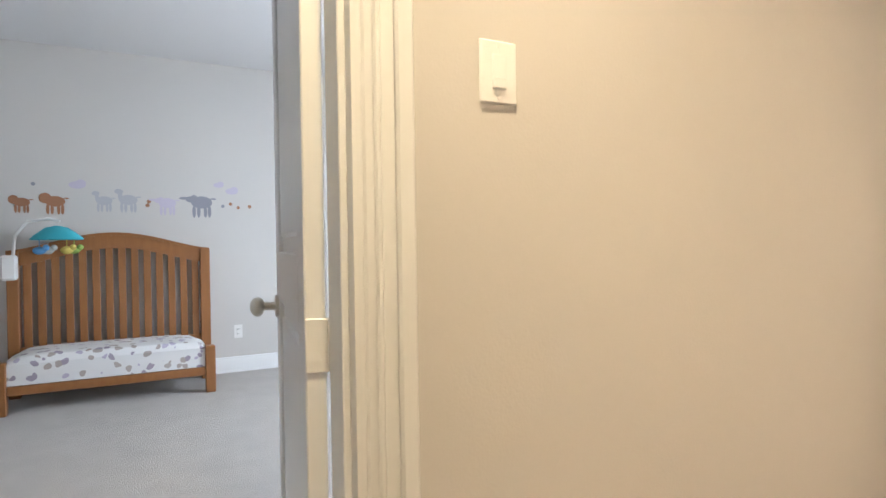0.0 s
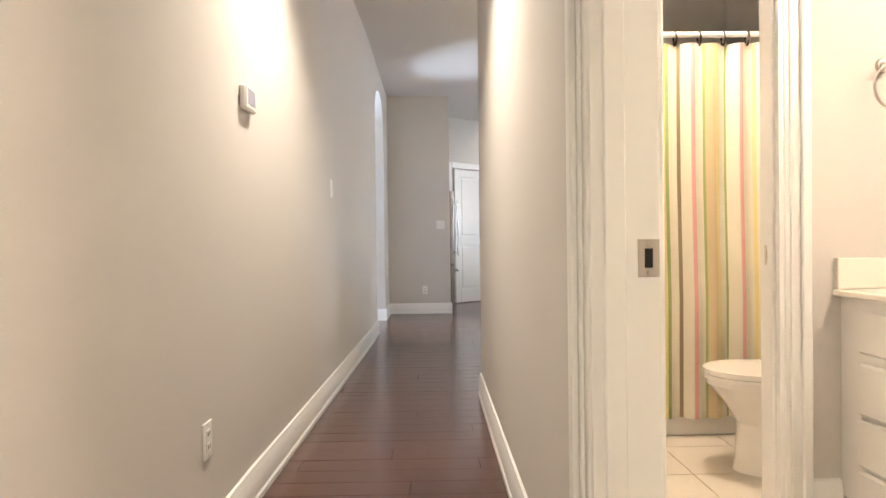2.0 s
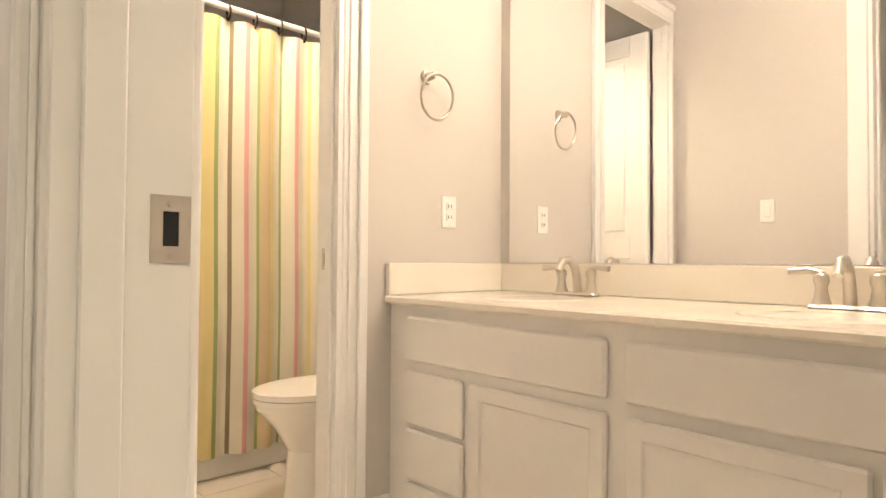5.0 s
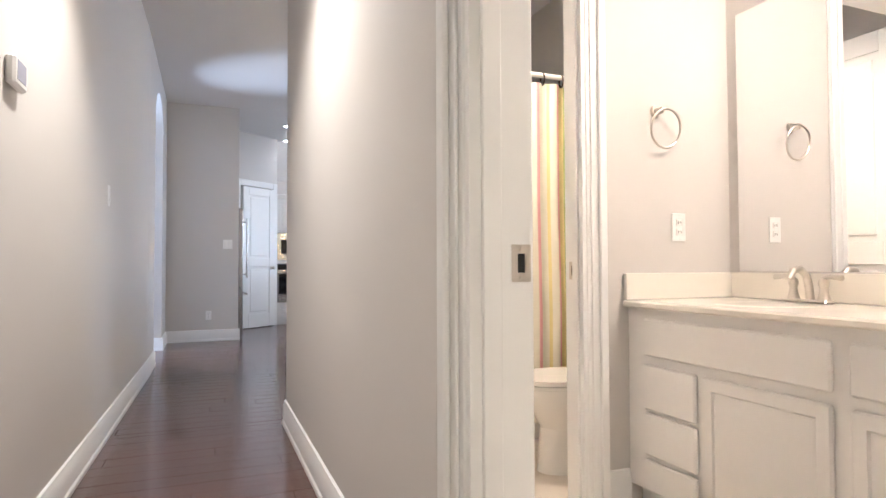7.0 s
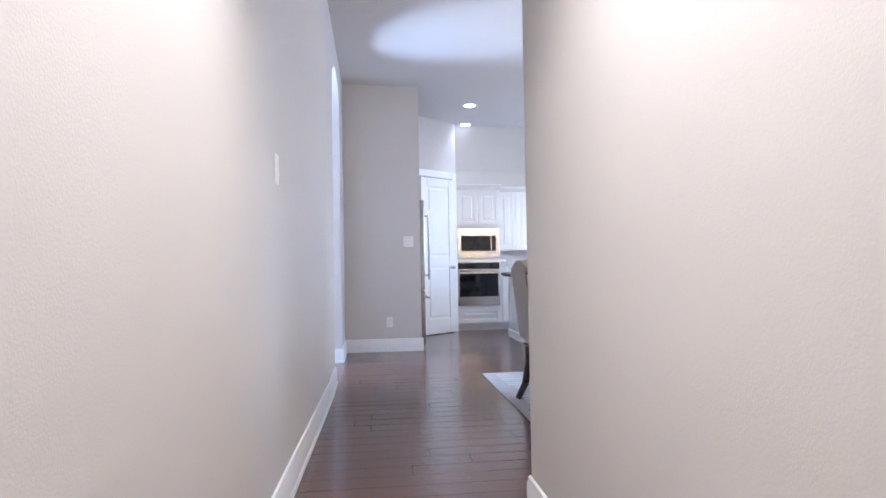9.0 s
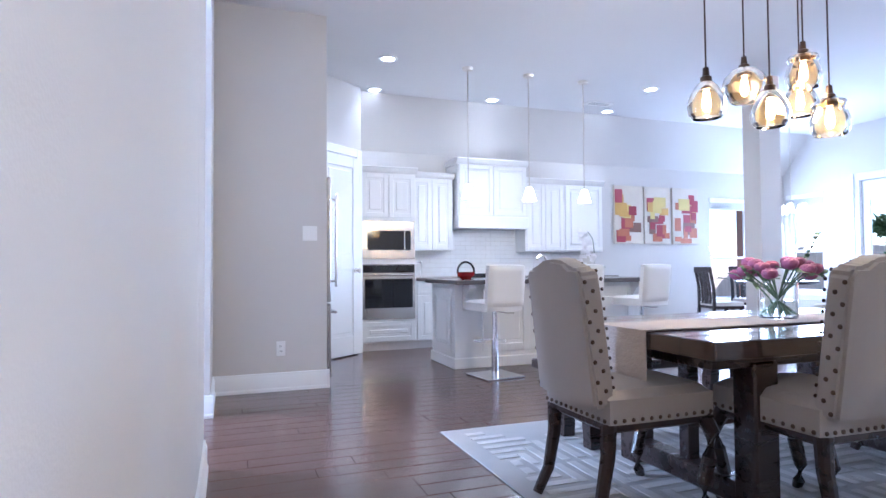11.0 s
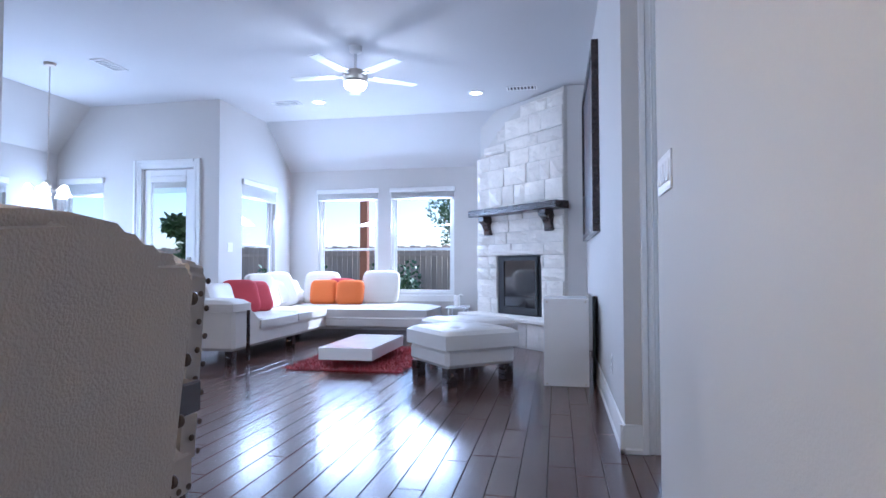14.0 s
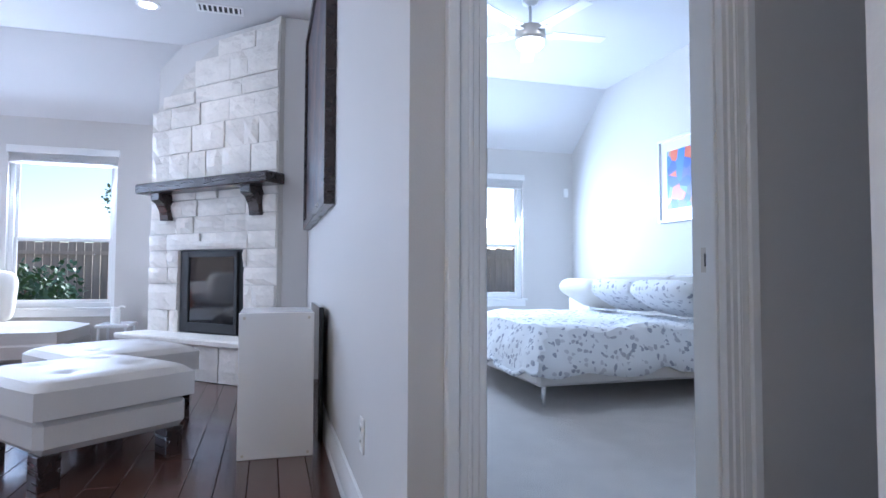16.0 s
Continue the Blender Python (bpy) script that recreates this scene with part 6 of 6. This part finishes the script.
for k, c in enumerate(((0.62, 0.50, 0.12), (0.30, 0.45, 0.10), (0.55, 0.55, 0.50), (0.10, 0.30, 0.55))):
    a = 1.57 * k + 0.6
    bm = nb()
    px, py = 0.1 + 0.12 * math.cos(a), 0.30 + 0.12 * math.sin(a)
    cyl(bm, (px, py, 0.12), (px, py, 0.2), 0.003, n=6)
    ball(bm, (px, py, 0.11), 0.032, (1, 1.3, 0.9))
    ball(bm, (px + 0.01, py + 0.04, 0.13), 0.022)
    part("plush_animal", bm, material("plush", c, 0.9, vary=0.1, grain=200, bump=0.3), mo)

GREY_D, GREY_L, BROWN_D, LILAC = (material(n, c, 0.6, vary=0.08, bump=0) for n, c in (("decal_grey", (0.28, 0.28, 0.32)), ("decal_light_grey", (0.46, 0.46, 0.49)), ("decal_brown", (0.36, 0.17, 0.09)), ("decal_lilac", (0.55, 0.50, 0.60))))


def decal(y, z, s, mat, form):
    """A flat animal shape stuck on the nursery wall."""
    bm = nb()

    def oval(cy, cz, ry, rz):
        prism(bm, [(y + s * (cy + ry * math.cos(6.283 * i / 14)), z + s * (cz + rz * math.sin(6.283 * i / 14))) for i in range(14)], -4.4985 + 0.0002 * len(bm.faces) / 16, -4.497 + 0.0002 * len(bm.faces) / 16, "x")
    if form == "cloud":
        oval(0, 0, 0.5, 0.25)
        oval(0.2, 0.15, 0.3, 0.22)
    elif form == "dot":
        oval(0, 0, 0.3, 0.3)
    else:
        tall = form == "zebra"
        oval(0, 0, 0.42, 0.26)
        for q in (-0.3, -0.12, 0.14, 0.3):
            oval(q, -0.38, 0.07, 0.26)
        oval(-0.42, 0.42 if tall else 0.12, 0.2, 0.13)
        if tall:
            oval(-0.36, 0.22, 0.1, 0.28)
        if form == "elephant":
            oval(-0.66, 0.16, 0.22, 0.06)
            oval(-0.3, 0.12, 0.15, 0.19)
        if form == "lion":
            oval(-0.4, 0.15, 0.26, 0.26)
        oval(0.46, 0.15, 0.12, 0.035)
    names = {"cloud": "cloud", "dot": "bird", "zebra": "zebra", "elephant": "elephant", "lion": "lion"}
    tagged(part("wall_decal", bm, mat), "flat %s decal stuck on the nursery wall" % names[form], "wall decal", "animal decals on the nursery wall")


for y, z, s, mat, f in ((0.13, 1.42, 0.12, BROWN_D, "lion"), (0.33, 1.43, 0.15, BROWN_D, "lion"), (0.64, 1.44, 0.13, GREY_L, "zebra"), (0.80, 1.45, 0.15, GREY_L, "zebra"), (1.07, 1.43, 0.15, LILAC, "elephant"), (1.32, 1.44, 0.19, GREY_D, "elephant"), (0.47, 1.56, 0.11, LILAC, "cloud"), (1.45, 1.59, 0.08, LILAC, "cloud"), (1.55, 1.54, 0.10, LILAC, "cloud"), (0.93, 1.41, 0.05, BROWN_D, "dot"), (0.94, 1.44, 0.05, BROWN_D, "dot"), (1.48, 1.41, 0.045, GREY_D, "dot"), (1.54, 1.43, 0.045, BROWN_D, "dot"), (1.60, 1.40, 0.045, BROWN_D, "dot"), (1.69, 1.41, 0.05, BROWN_D, "dot"), (0.2, 1.56, 0.045, GREY_D, "dot")):
    decal(1.053 * y - 0.96, z + 0.035, s * 1.06, mat, f)

# ---------------------------------------------------------------- bedroom
bd = thing("platform_bed", "white leather platform bed with chrome feet", "bed")
part("frame", box(nb(), 7.62, 1.0, 0.16, 9.55, 3.02, 0.31, 0.02), LEATHER, bd)
for x in (7.72, 9.45):
    for y in (1.15, 2.93):
        part("foot", cyl(nb(), (x, y, 0.012), (x, y, 0.16), 0.014, 0.022), CHROME, bd)
for x0 in (7.66, 8.62):
    bm = nb()
    cushion(bm, 0.94, 0.50, 0.14, pose(x0 + 0.47, 1.22, 0.62, 74, 0, 0), 0.35)
    part("headboard_cushion", bm, LEATHER, bd)
tagged(part("mattress", box(nb(), 7.68, 1.10, 0.312, 9.49, 2.96, 0.44, 0.05), CREAM), "white mattress on the platform bed", "mattress")
bm = nb()
bmesh.ops.create_grid(bm, x_segments=44, y_segments=44, size=0.5)
for v_ in bm.verts:
    u, w = v_.co.x * 2, v_.co.y * 2
    x, y = 8.58 + u * 1.06, 2.30 + w * 0.86
    z = 0.53 + 0.03 * noise.noise((x * 3, y * 3, 0)) + 0.012 * noise.noise((x * 11, y * 11, 3))
    over = max(0, abs(x - 8.58) - 0.90, y - 2.93)
    if over > 0:
        z -= min(0.30, over * 1.9) + 0.05 * noise.noise((x * 5, y * 5, 5))
    v_.co = Vector((x if abs(x - 8.58) < 1.0 else 8.58 + math.copysign(1.0 + 0.25 * (abs(x - 8.58) - 1.0), x - 8.58), min(y, 3.03 + 0.2 * (y - 3.03) if y > 3.03 else y), z))
q = tagged(part("comforter", bm, QUILT), "rumpled white comforter with a grey leaf print", "bedding")
sol = q.modifiers.new("thick", "SOLIDIFY")
sol.thickness = 0.03
for x, y, mat in ((8.05, 1.62, QUILT), (8.75, 1.60, QUILT), (9.2, 1.65, CREAM)):
    bm = nb()
    pillow(bm, 0.66, 0.42, 0.17, Matrix.Identity(4))
    p = tagged(part("bed_pillow", bm, mat), "plump white pillow lying on the bed", "pillow")
    smooth(p.data, 60)
    p.matrix_world = pose(x, y - 0.12, 0.60, -62, 0, 4)
tagged(part("nightstand", box(nb(), 9.75, 1.0, 0.012, 10.2, 1.4, 0.62, 0.01), WHITEGLOSS), "white lacquered nightstand beside the bed", "nightstand")
picture("block_painting", pose(9.14, 0.95, 1.38, 0, 0, 180), 0.95, 0.82, 0.04, CITY, WHITEGLOSS, "blue and orange block painting in a white frame", 0.03, WHITEGLOSS)
tagged(part("motion_sensor", box(nb(), 10.885, 1.02, 1.86, 10.918, 1.08, 1.97, 0.01), PLASTIC), "small white motion sensor in the bedroom corner", "sensor")

# ---------------------------------------------------------------- outdoors
solid("ground", box(nb(), -400, -400, -0.6, 400, 400, -0.22), GRASS, "green lawn reaching the horizon")
solid("patio_slab", box(nb(), 9.07, 8.91, -0.22, 14.5, 16.0, -0.05), PAVING, "grey concrete patio slab")
solid("patio_roof", box(nb(), 9.07, 8.91, 2.75, 14.2, 14.0, 2.9), CEIL, "patio cover above the back door")
fe = thing("garden_fence", "tall cedar board fence behind the garden", "fence")
bm = nb()
for i in range(190):
    y = -8 + i * 0.15
    box(bm, 18.0, y + 0.004, -0.22, 18.02, y + 0.146, 1.5 + 0.02 * ((i * 7) % 3))
tagged(part("boards", bm, FENCE, fe), kind="stuff")
bm = nb()
for i in range(90):
    x = 4.6 + i * 0.15
    box(bm, x + 0.004, 20.0, -0.22, x + 0.146, 20.02, 1.5)
tagged(part("boards", bm, FENCE, fe), kind="stuff")
part("rail", box(nb(), 17.95, -8, 1.25, 18.0, 20, 1.33), FENCE, fe)
for x, y in ((14.0, 8.6), (13.9, 13.6), (10.9, 13.8)):
    tagged(part("patio_post", box(nb(), x - 0.08, y - 0.08, -0.22, x + 0.08, y + 0.08, 2.75, 0.01), POSTWOOD), "reddish cedar patio post", "post")
rnd = random.Random(9)


def shrub(name, x, y, z0, r, h, n, label, trunk=0.0):
    s = thing(name, label, "tree" if trunk else "shrub", (x, y, z0))
    if trunk:
        part("trunk", tube(nb(), [(0, 0, 0), (0.05, 0.02, trunk * 0.5), (0, 0, trunk + h * 0.4)], 0.10, 8, 0.04), POSTWOOD, s)
        for k in range(5):
            a = 1.26 * k
            part("limb", tube(nb(), [(0, 0, trunk * 0.8), (0.4 * r * math.cos(a), 0.4 * r * math.sin(a), trunk + h * 0.3), (0.75 * r * math.cos(a), 0.75 * r * math.sin(a), trunk + h * 0.6)], 0.045, 6, 0.012), POSTWOOD, s)
    else:
        part("stem", tube(nb(), [(0, 0, 0), (0.03, 0.02, h * 0.8)], 0.03, 6, 0.01), POSTWOOD, s)
    bm = nb()
    lumps = [(rnd.uniform(-0.65, 0.65) * r, rnd.uniform(-0.65, 0.65) * r, trunk + rnd.uniform(0.15, 0.85) * h, rnd.uniform(0.3, 0.55) * min(r, h)) for _ in range(14)]
    for k in range(n):
        cx, cy, cz, cr_ = lumps[k % 14]
        d = Vector((rnd.gauss(0, 1), rnd.gauss(0, 1), rnd.gauss(0, 1))).normalized() * cr_ * rnd.uniform(0.6, 1.0)
        leaf(bm, Matrix.Translation((cx + d.x, cy + d.y, max(0.03, cz + d.z))) @ pose(0, 0, 0, rnd.uniform(-60, 60), rnd.uniform(-60, 60), rnd.uniform(0, 360)), 0.13, 0.08)
    tagged(part("crown", bm, LEAF, s, soft=False), kind="stuff")


for k in range(6):
    shrub("garden_shrub", 16.6 + 0.3 * (k % 2), -1.5 + 2.6 * k, -0.22, 1.0, 1.15, 1500, "green leafy garden shrub along the fence")
shrub("garden_tree", 25.0, 8.0, -0.22, 1.9, 1.6, 4000, "leafy tree beyond the fence", 2.0)
shrub("climbing_plant", 11.3, 10.6, -0.05, 0.5, 2.3, 2600, "climbing leafy plant beside the patio door")
gr = thing("patio_planter", "grey stone planter on the patio", "planter", (10.6, 10.2, -0.05))
part("pot", box(nb(), -0.25, -0.25, 0, 0.25, 0.25, 0.55, 0.02), PAVING, gr)

# ---------------------------------------------------------------- floor planks, tiles
PW = 0.127
near, far = [], []
rnd = random.Random(2)
AREAS = ((0.04, RX, -1.3, 4.36), (0.02, 8.945, 4.36, 8.69), (0.98, 8.945, 8.69, 11.12), (8.945, 10.92, 4.36, 8.78), (4.42, 5.5, 2.5, 4.36), (-2.6, 0.02, 5.62, 9.9))
lengths = (0.5, 0.8, 1.1, 1.4)
shared = {}


def plank_mesh(l):
    if l not in shared:
        bm = nb()
        box(bm, 0.0012, 0.0012, -0.012, l - 0.0012, PW - 0.0012, 0.0)
        bmesh.ops.bevel(bm, geom=[e for e in bm.edges if e.verts[0].co.z > -0.001 and e.verts[1].co.z > -0.001], offset=0.0025, segments=1, affect="EDGES")
        me = bpy.data.meshes.new("plank")
        bm.to_mesh(me)
        bm.free()
        me.materials.append(PLANK)
        shared[l] = me
    return shared[l]


rest = nb()
count = 0
for n, (x0, x1, y0, y1) in enumerate(AREAS):
    y, row = y0, 0
    while y < y1 - 1e-3:
        w = min(PW, y1 - y)
        x = x0 - rnd.choice((0, 0.2, 0.4))
        while x < x1:
            l = rnd.choice(lengths)
            a, b = max(x, x0), min(x + l, x1)
            full = a == x and b == x + l and w == PW
            if full and count < 300 and ((n == 1 and 3.6 < x < 7.6 and y < 7.6) or (n == 1 and x < 2.4)):
                ob = new("plank", plank_mesh(l))
                ob.parent = floor_wood
                ob.location = (x, y, 0)
                count += 1
            elif b - a > 0.01:
                box(rest, a + 0.0012, y + 0.0012, -0.012, b - 0.0012, y + w - 0.0012, rnd.uniform(-0.0006, 0))
            x += l
        y += PW
        row += 1
tagged(part("plank_field", rest, PLANKS, floor_wood, soft=False), kind="stuff")
tile = nb()
box(tile, 0, 0, -0.008, 0.326, 0.326, 0.0)
me = bpy.data.meshes.new("tile")
tile.to_mesh(me)
tile.free()
me.materials.append(TILE)
for i in range(5):
    for j in range(11):
        ob = new("tile", me)
        ob.parent = floor_bath
        ob.location = (1.17 + i * 0.33, 0.60 + j * 0.33, 0.0)
